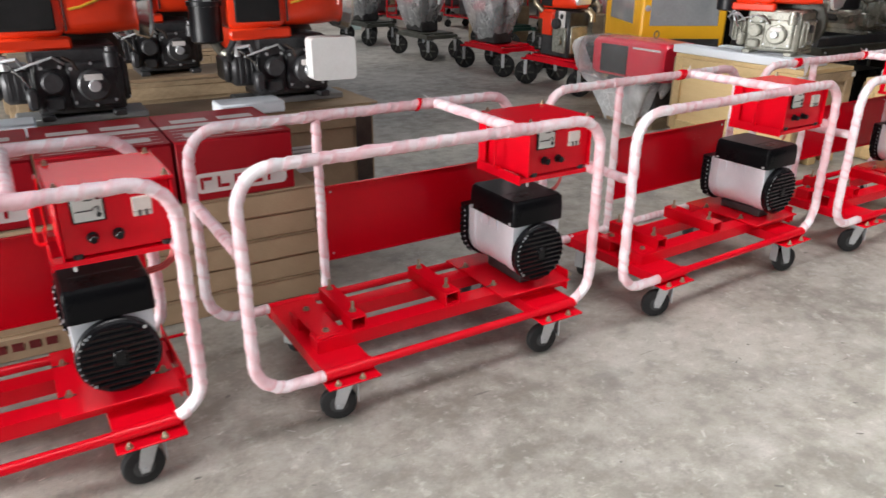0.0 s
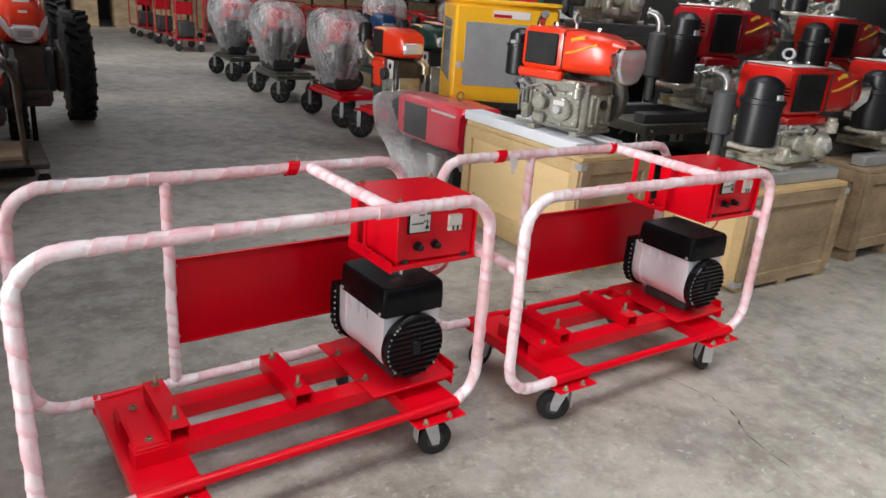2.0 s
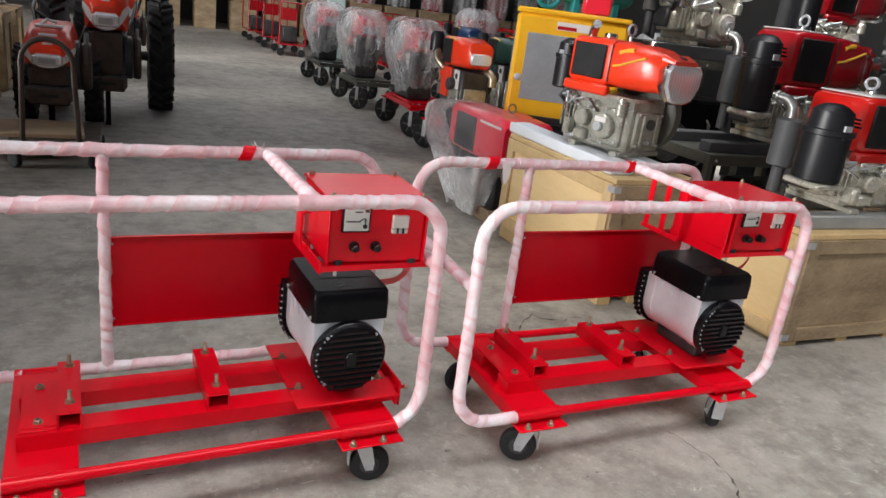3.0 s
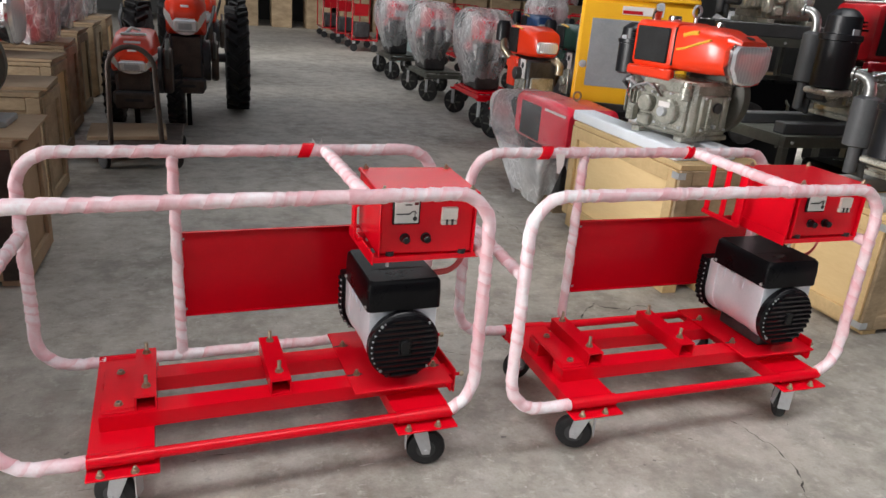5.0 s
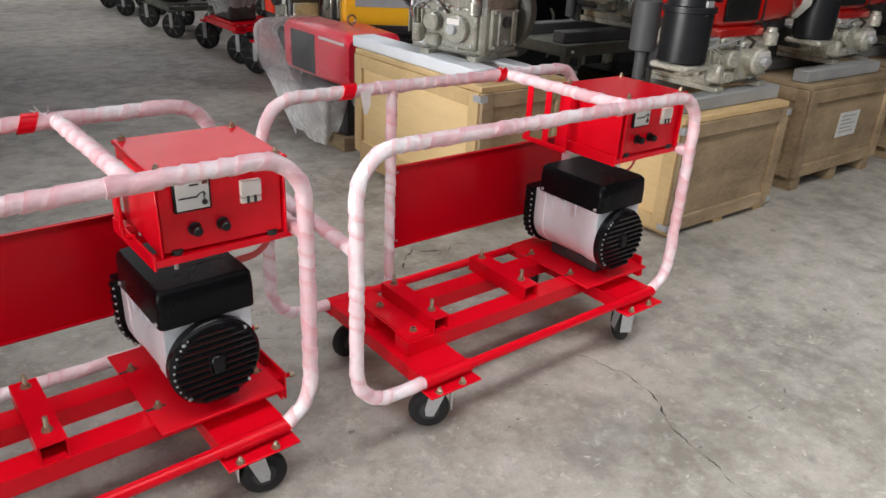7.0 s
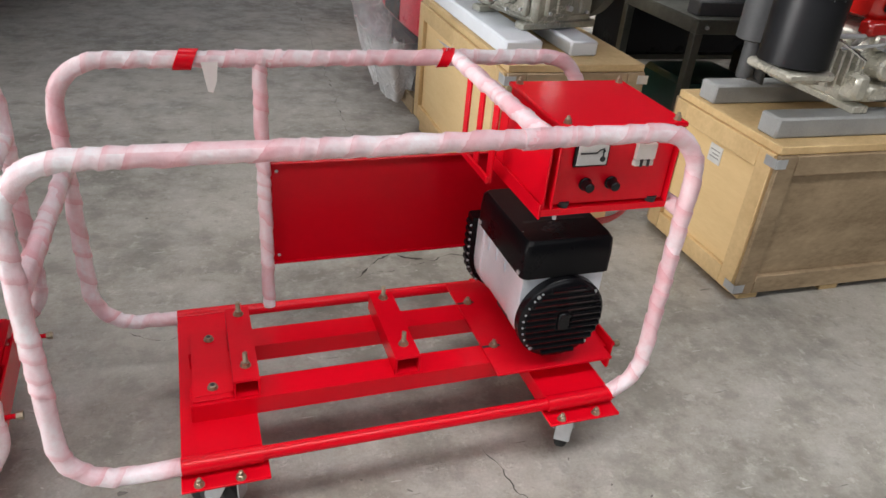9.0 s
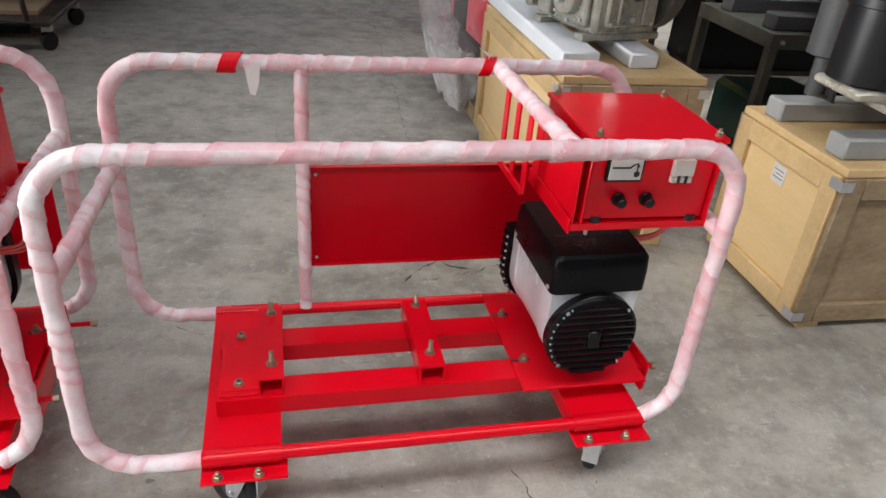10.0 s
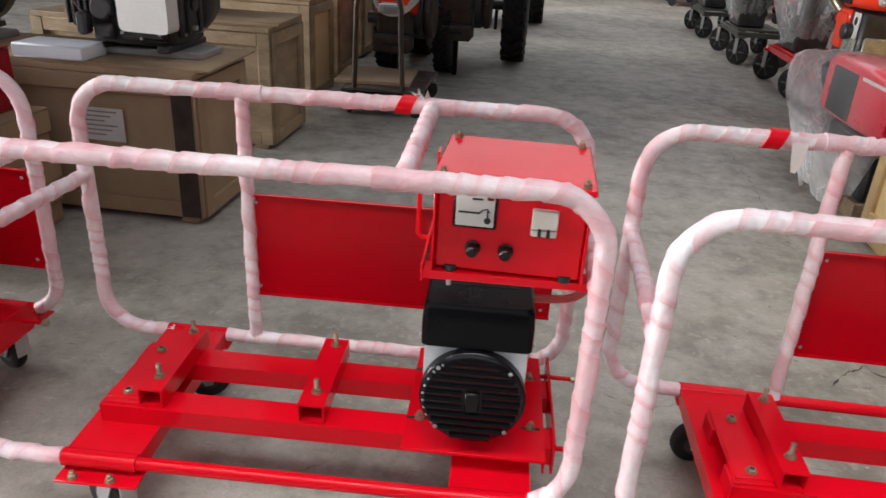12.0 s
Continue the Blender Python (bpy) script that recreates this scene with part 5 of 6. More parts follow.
# vague dark shapes, added to put shade under the stands
for k, (x, y, w0, h0, mat, label) in enumerate(((6.42, 4.05, 0.50, 0.34, GREEN, "vague dark green shape added for the shade under a steel stand"), (7.0, 4.0, 0.52, 0.46, BLACK, "vague black shape added for the shade under a steel stand"), (8.1, 4.05, 0.55, 0.5, BLACK, "vague black shape added for the shade under a steel stand"), (8.72, 4.05, 0.5, 0.42, BLUE, "vague dark blue shape added for the shade under a steel stand"), (9.8, 4.05, 1.1, 0.5, BLACK, "vague black shape added for the shade under a steel stand"), (6.95, 5.7, 1.2, 0.9, BLACK, "vague black shape added for the shade under a tall stand"), (8.65, 5.7, 1.2, 0.9, BLACK, "vague black shape added for the shade under a tall stand"), (10.35, 5.7, 1.2, 0.9, BLACK, "vague black shape added for the shade under a tall stand"))):
    c = thing("dark_filler", pose(x, y, 0), label, "machine part", "parts under the stands")
    part("casing", Build().box(0, w0, 0, 0.5, 0.04, h0, 0.03), mat, c)
    part("skid", Build().box(0.03, w0 - 0.03, 0.03, 0.47, 0, 0.0395, 0.005), STEEL, c)
    part("flange", Build().cyl((w0 * 0.4, 0.001, h0 * 0.55), (w0 * 0.4, -0.03, h0 * 0.55), h0 * 0.22, 20, 0.005), DARKCASTING, c)
    part("pipe", Build().sweep([(w0 * 0.75, 0.0, h0 * 0.3), (w0 * 0.75, -0.04, h0 * 0.35), (w0 * 0.75, -0.04, h0 * 0.75), (w0 * 0.75, 0.01, h0 * 0.8)], 0.014, 8), STEEL, c)


# ---- yellow canopied generator ----
g = thing("canopied_generator", pose(5.31, 5.20, 0, 0, 0, -28), "yellow steel canopied generator with grey window panels", "generator")
part("skid_base", Build().box(-0.01, 0.85, -0.01, 1.36, 0.0, 0.16, 0.01), BLACK, g)
part("canopy", Build().box(0, 0.84, 0, 1.35, 0.1605, 1.50, 0.025), YELLOW, g)
part("roof_cap", Build().box(-0.012, 0.852, -0.012, 1.362, 1.5005, 1.54, 0.012), YELLOW, g)
part("door_window", Build().box(0.09, 0.75, -0.006, 0.003, 0.86, 1.36, 0.003), WINDOWGREY, g, "grey window panel")
part("louvre_panel", Build().box(0.06, 0.78, -0.008, 0.003, 0.30, 0.74, 0.003), DARKCASTING, g, "dark grey louvre panel")
for k in range(9):
    part("louvre", Build().box(0.09, 0.75, -0.018, -0.0075, 0.33 + 0.044 * k, 0.338 + 0.044 * k, 0.002), DARKCASTING, g)
label_plate = part("nameplate", Build().box(0.30, 0.60, -0.006, 0.002, 1.40, 1.46, 0.001), PRINTWHITE, g)
part("label_band", Build().box(0.305, 0.45, -0.0075, -0.0062, 1.405, 1.430), CRIMSON, label_plate)
b = Build()
b.lathe([(0, 0.028), (0.01, 0.028), (0.013, 0.02)], (0.06, 0.001, 1.02), (0.06, -9, 1.02), 16)
part("latch", b, ZINC, g)
part("side_window", Build().box(-0.006, 0.003, 0.25, 1.1, 0.86, 1.36, 0.003), WINDOWGREY, g)

# compressor and red can on the canopy roof
c = thing("air_compressor", pose(6.10, 5.52, 1.541, 0, 0, -10), "teal air compressor standing on the yellow canopy", "compressor")
part("tank", Build().lathe([(0, 0.06), (0.03, 0.13), (0.08, 0.16), (0.60, 0.16), (0.65, 0.13), (0.68, 0.06)], (-0.28, 0, 0.235), (9, 0, 0.235), 28), TEAL, c, "teal rounded air tank")
for x in (-0.15, 0.20):
    part("foot", Build().box(x, x + 0.05, -0.10, 0.10, 0, 0.11, 0.005), TEAL, c)
ring = [(-0.36 + 0.095 * math.cos(radians(a)), -0.06, 0.115 + 0.095 * math.sin(radians(a))) for a in range(0, 360, 20)]
wheel = part("wheel", Build().sweep(ring, 0.02, 10, closed=True), TEAL, c, "teal spoked wheel")
for a in range(0, 180, 45):
    part("spoke", Build().sweep([(-0.36 + 0.09 * math.cos(radians(a)), -0.06, 0.115 + 0.09 * math.sin(radians(a))), (-0.36 - 0.09 * math.cos(radians(a)), -0.06, 0.115 - 0.09 * math.sin(radians(a)))], 0.009, 6), TEAL, wheel)
part("pump", Build().box(-0.05, 0.20, -0.09, 0.09, 0.39, 0.62, 0.02), DARKCASTING, c)
c = thing("fuel_can", pose(6.03, 5.26, 1.541, 0, 0, -24), "red plastic fuel can with a moulded handle", "fuel can")
part("body", Build().box(-0.11, 0.11, -0.06, 0.06, 0, 0.21, 0.018), HOODRED, c)
part("handle", Build().sweep([(-0.07, 0, 0.205), (-0.055, 0, 0.25), (0.055, 0, 0.25), (0.07, 0, 0.205)], 0.013, 8), HOODRED, c)
part("cap", Build().cyl((0.085, 0, 0.20), (0.10, 0, 0.245), 0.02, 12, 0.003), BLACK, c)


# ---- plastic-wrapped machines and the row of wheeled carriers ----
def bag(cx, cy, z0, z1, wx, wy, seed, flare=0.25, dome=0.72, tuck=0.0):
    """A loose clear cover that hugs what it covers on top and falls in gathered folds to an uneven hem."""
    rings, n, levels = [], 84, 26
    for i in range(levels):
        u = i / (levels - 1)
        k = 1.0 + flare * (1 - min(1.0, u / 0.62)) ** 1.3
        z = z0 + (z1 - z0) * u
        if u > dome:
            q = (u - dome) / (1 - dome) * math.pi / 2
            k, z = 0.42 + 0.58 * math.cos(q * 0.995), z0 + (z1 - z0) * (dome + (1 - dome) * math.sin(q))
        ring = []
        for j in range(n):
            a = 2 * math.pi * j / n
            sx, sy = math.cos(a), math.sin(a)
            q = (abs(sx) ** 5 + abs(sy) ** 5) ** (-1 / 5)
            loose = 0.25 + 0.75 * (1 - u)
            fold = 1 + loose * (0.13 * noise.noise(Vector((sx * 3.1 + seed, sy * 3.1, u * 2.2))) + 0.06 * noise.noise(Vector((sx * 9 + seed, sy * 9, u * 2.5))) + 0.022 * math.sin(a * 13 + seed + 5 * noise.noise(Vector((u * 2.4, seed, 0)))))
            hem = 0.07 * noise.noise(Vector((sx * 2 + seed, sy * 2, 4))) if i == 0 else 0.012 * noise.noise(Vector((sx * 6 + seed, sy * 6, u * 9)))
            drawn = 1 - tuck * (1 - u) ** 1.7 if sy > 0 else 1.0
            ring.append((cx + wx / 2 * sx * q * k * fold, cy + wy / 2 * sy * q * k * fold * drawn, z + hem))
        rings.append(ring)
    b = Build()
    b.loft(rings, caps=False)
    b.f.append(tuple((levels - 1) * n + j for j in range(n)))
    return b


def small_wheel(parent, x, y, r, w, turn):
    """A rubber tyre on a spoked hub, on a swivelled axle."""
    m = Matrix.Translation((x, y, r)) @ pose(0, 0, 0, 0, 0, turn)
    tyre_part = part("wheel", Build(m).lathe([(0, r * 0.7), (0, r * 0.9), (w * 0.2, r), (w * 0.8, r), (w, r * 0.9), (w, r * 0.7)], (-w / 2, 0, 0), (9, 0, 0), 26), RUBBER, parent, "black rubber tyre on spokes")
    part("hub", Build(m).cyl((-w / 2 - 0.005, 0, 0), (w / 2 + 0.005, 0, 0), 0.035, 12), DARKCASTING, tyre_part)
    for a in range(0, 360, 60):
        part("spoke", Build(m).sweep([(-w * 0.52, 0.03 * math.cos(radians(a)), 0.03 * math.sin(radians(a))), (-w * 0.52, r * 0.72 * math.cos(radians(a)), r * 0.72 * math.sin(radians(a)))], 0.011, 6), STEEL, tyre_part)
    for q in (-1, 1):
        part("fork", Build(m).box(q * 0.045 - 0.006, q * 0.045 + 0.006, -0.022, 0.022, -0.02, 0.30 - r, 0.003), ZINC, tyre_part)


def carrier(x, y0, y1, frame_mat, coat, wrapped, seed, label):
    """Four-wheeled engine carrier; the engine's lamp looks along -y."""
    c = thing("engine_carrier", pose(x, y0, 0), label, "engine carrier", "row of engine carriers")
    d = y1 - y0
    b = Build()
    b.box(-0.02, 0.04, 0.02, d - 0.02, 0.30, 0.36, 0.006)
    b.box(0.46, 0.52, 0.02, d - 0.02, 0.30, 0.36, 0.006)
    b.box(0.04, 0.46, 0.05, 0.12, 0.30, 0.355, 0.006)
    b.box(0.04, 0.46, d - 0.12, d - 0.05, 0.30, 0.355, 0.006)
    b.box(0.0, 0.5, 0.12, d - 0.12, 0.3605, 0.385, 0.004)
    part("chassis", b, frame_mat, c, "painted steel chassis")
    for wx in (0.01, 0.49):
        for wy in (0.0, d):
            part("caster_plate", Build().box(wx - 0.055, wx + 0.055, wy - 0.045, wy + 0.045, 0.3005, 0.318, 0.003), frame_mat, c)
            small_wheel(c, wx, wy, 0.145, 0.05, 40 if wx < 0.2 else 25)
    up = Matrix.Translation((-0.09, 0, 0.22))
    b = Build(up)
    b.box(0.10, 0.40, d * 0.25, d * 0.75, 0.17, 0.68, 0.02)
    b.cyl((0.40, d * 0.5, 0.56), (0.48, d * 0.5, 0.56), 0.17, 26, 0.01)
    b.cyl((0.10, d * 0.42, 0.54), (0.03, d * 0.42, 0.54), 0.06, 18, 0.008)
    part("engine_block", b, DARKCASTING, c)
    if not wrapped:
        part("side_cover", Build(up).box(0.075, 0.10, d * 0.27, d * 0.50, 0.22, 0.50, 0.012), CASTING, c)
        part("side_panel", Build(up).box(0.070, 0.10, d * 0.52, d * 0.70, 0.40, 0.66, 0.012), coat, c)
        part("pump", Build(up).cyl((0.07, d * 0.36, 0.36), (0.03, d * 0.36, 0.36), 0.055, 18, 0.008), CASTING, c)
        part("front_cover", Build(up).box(0.13, 0.37, d * 0.25 - 0.02, d * 0.25 + 0.004, 0.22, 0.52, 0.012), CASTING, c)
    b = Build(up @ Matrix.Translation((0.25, d * 0.5, 0.33)))
    b.loft([hood_ring(-0.30, 0.22, 0.40, 0.57, 0.05), hood_ring(-0.27, 0.27, 0.38, 0.62, 0.07), hood_ring(-0.10, 0.31, 0.37, 0.65, 0.07), hood_ring(0.05, 0.31, 0.37, 0.65, 0.05), hood_ring(0.28, 0.30, 0.36, 0.64, 0.04)])
    b.box(-0.165, -0.12, 0.0, 0.28, 0.24, 0.355, 0.012)
    part("hood", b, HOODRED if wrapped else coat, c, "enamelled tank and hood")
    if not wrapped:
        part("tank_stripe", Build(up @ Matrix.Translation((0.25, d * 0.5, 0.33))).sweep([(-0.150, -0.02, 0.615), (-0.135, 0.10, 0.628), (-0.13, 0.20, 0.628)], 0.012, 6), LABELYELLOW, c, "yellow painted stripe")
    part("radiator_screen", Build(up).box(0.085, 0.097, d * 0.5 + 0.05, d * 0.5 + 0.25, 0.72, 0.95, 0.004), MESHBLACK, c)
    b = Build(up)
    b.loft([[(0.25 + q, d * 0.5 - 0.30, 0.80 + z) for q, z in round_rect(0.22, 0.11, 0.03, 3)], [(0.25 + q, d * 0.5 - 0.325, 0.80 + z) for q, z in round_rect(0.19, 0.09, 0.03, 3)]])
    part("headlamp", b, LENS, c, "clear headlamp glass")
    b = Build(up).lathe([(0, 0.05), (0.01, 0.07), (0.16, 0.07), (0.20, 0.05)], (0.06, d * 0.5 + 0.37, 0.80), (0.06, d * 0.5 + 0.37, 9), 20)
    part("air_filter", b, CANISTER, c)
    b = Build(up).sweep([(0.06, d * 0.5 + 0.33, 0.82), (0.04, d * 0.5 + 0.28, 0.74), (0.10, d * 0.5 + 0.22, 0.66)], 0.035, 12)
    part("intake_pipe", b, BRASS if not wrapped else ZINC, c, "bright bent pipe")
    b = Build(up).sweep([(0.36, d * 0.5 - 0.18, 0.66), (0.38, d * 0.5 - 0.26, 0.68), (0.40, d * 0.5 - 0.30, 0.64), (0.40, d * 0.5 - 0.30, 0.56)], 0.04, 12)
    part("exhaust_pipe", b, BRASS if not wrapped else ZINC, c, "bright bent pipe")
    b = Build(up).box(0.088, 0.098, d * 0.5 - 0.20, d * 0.5 - 0.08, 0.50, 0.68, 0.003)
    plate = part("data_plate", b, PRINTWHITE, c)
    if not wrapped:
        part("plate_mark", Build(up).cyl((0.0879, d * 0.5 - 0.14, 0.62), (0.0862, d * 0.5 - 0.14, 0.62), 0.030, 16), INK, plate)
    b = Build().sweep([(0.20, d * 0.72, 0.60), (0.22, d + 0.10, 0.95), (0.22, d + 0.55, 1.05)], 0.018, 8)
    part("handlebar", Build().sweep([(0.34, d * 0.72, 0.60), (0.34, d + 0.10, 0.95), (0.34, d + 0.55, 1.05)], 0.018, 8), BLACK, c)
    part("handlebar", b, BLACK, c)
    if wrapped:
        cov = part("plastic_cover", bag(0.14, d * 0.5 + 0.03, 0.47, 1.29, 0.58, 0.90, seed, -0.46, 0.72), MILKYFILM, c, "loose clear plastic cover", 60)
    return c


carrier(5.44, 11.76, 12.72, STEEL, CRIMSON, True, 1.3, "grey engine carrier under a clear plastic cover")
carrier(5.44, 9.62, 10.62, STEEL, CRIMSON, True, 4.1, "grey engine carrier under a clear plastic cover")
carrier(5.55, 7.82, 8.78, RED, CRIMSON, True, 7.7, "red engine carrier under a clear plastic cover")
carrier(5.50, 6.25, 7.26, RED, ORANGE, False, 2.2, "red engine carrier with a bare orange engine")
carrier(7.2, 8.2, 9.2, STEEL, CRIMSON, False, 2.2, "grey engine carrier with a dark red engine")
carrier(7.2, 10.0, 11.0, GREEN, BLUE, False, 2.2, "green engine carrier with a blue engine")
carrier(6.5, 7.35, 8.2, GREEN, GREEN, False, 2.2, "dark green engine carrier with a green engine")

# engine with a long red hood, wrapped in clear plastic and standing on a low skid
w = thing("wrapped_engine", pose(5.13, 4.52, 0), "red-hooded engine wrapped in crumpled clear plastic film", "engine")
b = Build()
b.loft([[(x + (wide - 0.31) / 2, y, z) for x, y, z in hood_ring(yy, wide, z0, z1, r)] for yy, wide, z0, z1, r in ((0.0, 0.36, 0.46, 0.735, 0.05), (0.03, 0.40, 0.43, 0.765, 0.06), (0.42, 0.40, 0.42, 0.775, 0.05), (0.58, 0.31, 0.42, 0.77, 0.045), (0.90, 0.31, 0.42, 0.765, 0.045), (0.93, 0.28, 0.44, 0.745, 0.04))])
part("hood", b, HOODRED, w, "long crimson hood")
part("radiator_screen", Build().box(-0.162, -0.150, 0.46, 0.82, 0.45, 0.71, 0.006), MESHBLACK, w, "black radiator screen")
part("hood_stripe", Build().box(-0.159, -0.152, 0.06, 0.40, 0.695, 0.712, 0.001), PRINTWHITE, w, "pale painted stripe")
part("engine_block", Build().box(-0.13, 0.13, 0.10, 0.76, 0.10, 0.415, 0.02), DARKCASTING, w, "dark engine block")
part("side_cover", Build().cyl((-0.13, 0.30, 0.26), (-0.165, 0.30, 0.26), 0.10, 22, 0.01), CASTING, w)
part("pump", Build().cyl((-0.13, 0.62, 0.24), (-0.17, 0.62, 0.24), 0.06, 18, 0.01), CASTING, w)
part("muffler", Build().lathe([(0, 0.03), (0.012, 0.055), (0.24, 0.055), (0.25, 0.03)], (-0.03, 1.00, 0.40), (-0.03, 1.00, 9), 20), ZINC, w)
part("air_filter", Build().lathe([(0, 0.05), (0.012, 0.075), (0.20, 0.075), (0.23, 0.05)], (-0.08, 1.05, 0.46), (-0.08, 1.05, 9), 20), CANISTER, w)
part("skid", Build().box(-0.15, 0.15, 0.08, 0.74, 0.0, 0.0995, 0.005), OLDWOOD, w)
part("lifting_eye", Build().sweep([(0.06 + 0.03 * math.cos(radians(q)), 0.34, 0.815 + 0.03 * math.sin(radians(q))) for q in range(0, 360, 24)], 0.007, 8, closed=True), BRASS, w)
part("eye_stem", Build().cyl((0.06, 0.34, 0.765), (0.06, 0.34, 0.79), 0.009, 10), BRASS, w)
part("plastic_cover", bag(-0.12, 0.55, 0.05, 0.79, 0.54, 1.08, 3.3, -0.46, 0.84, 0.95), FILM, w, "crumpled clear plastic film", 60)
part("paper_tag", Build().box(-0.222, -0.219, 0.20, 0.31, 0.27, 0.39, 0.001), PAPER, w, "white paper tag")


# ---- far red cage carts, column and back wall stacks ----
def cage_cart(x, y, seed):
    c = thing("cage_cart", pose(x, y, 0, 0, 0, 88 + seed), "red tube cage cart on small wheels", "cart", "red cage carts far back")
    for q in (0.0, 0.55):
        pts = [(0, q, 0.25)] + [(0 + a, q, z) for a, z in arc(0.1, 1.0, 0.1, 180, 90, 4)] + [(a, q, z) for a, z in arc(1.1, 1.0, 0.1, 90, 0, 4)] + [(1.2, q, 0.25)]
        part("side_frame", Build().sweep(pts, 0.016, 8), CRIMSON, c)
        part("lower_rail", Build().sweep([(0, q, 0.25), (1.2, q, 0.25)], 0.022, 8), CRIMSON, c)
    part("deck", Build().box(0.02, 1.18, 0.02, 0.53, 0.235, 0.262, 0.004), CRIMSON, c)
    part("top_bar", Build().sweep([(0.6, 0, 1.1), (0.6, 0.55, 1.1)], 0.016, 8), CRIMSON, c)
    part("control_box", Build().box(0.7, 1.05, 0.1, 0.42, 0.72, 0.98, 0.01), CRIMSON, c)
    part("engine_block", Build().box(0.3, 0.75, 0.12, 0.45, 0.27, 0.60, 0.03), DARKCASTING, c)
    for wx in (0.08, 1.12):
        for wy in (0.05, 0.5):
            part("wheel", Build().cyl((wx - 0.02, wy, 0.08), (wx + 0.02, wy, 0.08), 0.08, 18, 0.006), RUBBER, c)
            part("fork", Build().box(wx - 0.03, wx + 0.03, wy - 0.03, wy + 0.03, 0.165, 0.232, 0.004), ZINC, c)
    return c


for k, (x, y) in enumerate(((6.15, 16.2), (6.1, 18.0), (6.0, 19.6), (7.6, 15.0), (7.6, 16.8), (8.9, 13.0), (8.9, 15.2), (7.6, 13.2), (10.2, 12.0))):
    cage_cart(x, y, k % 3 - 1)
def wrapped_load(x, y, z, seed, tall):
    """A machine under a pale plastic cover."""
    c = thing("wrapped_machine", pose(x, y, z), "machine under a pale plastic cover", "machine", "machines under pale covers")
    part("body", Build().box(-0.22, 0.22, -0.28, 0.28, 0, tall * 0.8, 0.03), CRIMSON if seed % 2 else DARKCASTING, c)
    part("plastic_cover", bag(0, 0, 0.02, tall, 0.56, 0.74, seed * 1.7, -0.1, 0.75), MILKYFILM, c, "pale plastic cover", 60)
    return c


for k, (x, y) in enumerate(((7.4, 18.6), (8.8, 17.2), (10.2, 14.0), (10.2, 16.0), (11.5, 13.0), (11.5, 15.4))):
    cage_cart(x, y, k % 3 - 1)
for k in range(9):
    block("tall_crate", 7.2 + k * 1.02, 8.1 + k * 1.02, 20.2, 20.9, 0, 1.25, OLDWOOD, "tall wooden crate far back in the hall", "crate", "tall crates far back", b=0.01)
    wrapped_load(7.65 + k * 1.02, 20.5, 1.25, k, 0.75 + 0.1 * (k % 3))
for k, (x, y) in enumerate(((7.9, 11.4), (8.9, 10.6), (8.5, 9.2), (9.6, 8.8), (10.6, 9.8))):
    block("pallet_box", x - 0.4, x + 0.4, y - 0.4, y + 0.4, 0, 0.62, OLDWOOD, "weathered wooden box under a wrapped machine", "box", "boxes in the back row", b=0.01)
    wrapped_load(x, y, 0.62, k + 3, 0.85)
for x, y in ((6.35, 14.6), (10.3, 7.0)):
    solid("column", Build().box(-0.15, 0.15, -0.15, 0.15, 0, H - 0.01, 0.01), COLUMN, "pale teal painted hall column", "column", "hall columns", "structure", m=pose(x, y, 0))
random.seed(4)
for k in range(9):
    w0 = 0.55 + random.random() * 0.4
    x = 0.4 + k * 1.0
    block("stacked_crate", x, x + w0, 22.6, 23.5, 0, 0.8, OLDWOOD, "wooden crate stacked at the back of the hall", "crate", "stacks at the back wall", b=0.01)
    block("stacked_crate", x + 0.05, x + w0 - 0.04, 22.7, 23.5, 0.8, 1.5, KRAFT if k % 3 else OLDWOOD, "brown box on a crate at the back of the hall", "crate", "stacks at the back wall", b=0.01)
    block("stacked_crate", x + 0.02, x + w0 - 0.02, 22.75, 23.5, 1.5, 2.2, KRAFT, "brown box on top of a stack at the back", "crate", "stacks at the back wall", b=0.01)


# ---- left side: crates, cartons, engines ----
LEFTC = "crates beside the aisle"
long_crate = crate(-0.25, 1.77, 3.66, 4.22, 0.70, KRAFT, KRAFT, "long brown wooden crate with a white paper label", LEFTC, 0.03, "", False)
# dark strip laid over the batten at the front-right corner
part("corner_strip", Build().box(1.915, 2.010, -0.0165, -0.0125, 0.035, 0.668, 0.001), BARE, long_crate, "dark strip over the corner batten")
for k, (y, x1, z) in enumerate(((4.86, 1.66, 0.73), (6.05, 1.52, 0.76), (7.05, 1.45, 0.78), (8.1, 1.40, 0.80), (9.2, 1.4, 0.8), (10.3, 1.4, 0.8))):
    crate(x1 - 1.5, x1, y, y + 0.60, z, OLDWOOD if k % 2 == 0 else PLY, OLDWOOD, "brown wooden crate standing beside the aisle", LEFTC, 0.03, "", False)
    random.seed(k)
    block("cardboard_sheet", x1 - 1.3, x1 + 0.02, y + 0.05, y + 0.55, z, z + 0.02, KRAFT, "flattened cardboard lying on a crate", "cardboard", "cardboard on crates", random.uniform(-4, 4), 0.002)
p = solid("crate_label", Build().box(1.20, 1.43, 3.6445, 3.6478, 0.37, 0.52), PAPER, "white printed paper label on a brown crate", "label")
for k in range(6):
    part("print_bar", Build().box(1.22, 1.40 - 0.03 * (k % 3), 3.6430, 3.6444, 0.50 - 0.021 * k, 0.507 - 0.021 * k), FADED, p)
block("cardboard_sheet", 0.1, 1.82, 3.67, 4.24, 0.70, 0.712, KRAFT, "large flattened cardboard sheet on a crate", "cardboard", "cardboard on crates", 2, 0.002)
block("foam_tray", 0.93, 1.27, 3.66, 3.85, 0.712, 0.775, FOAM, "white foam tray on cardboard", "foam tray", b=0.008)
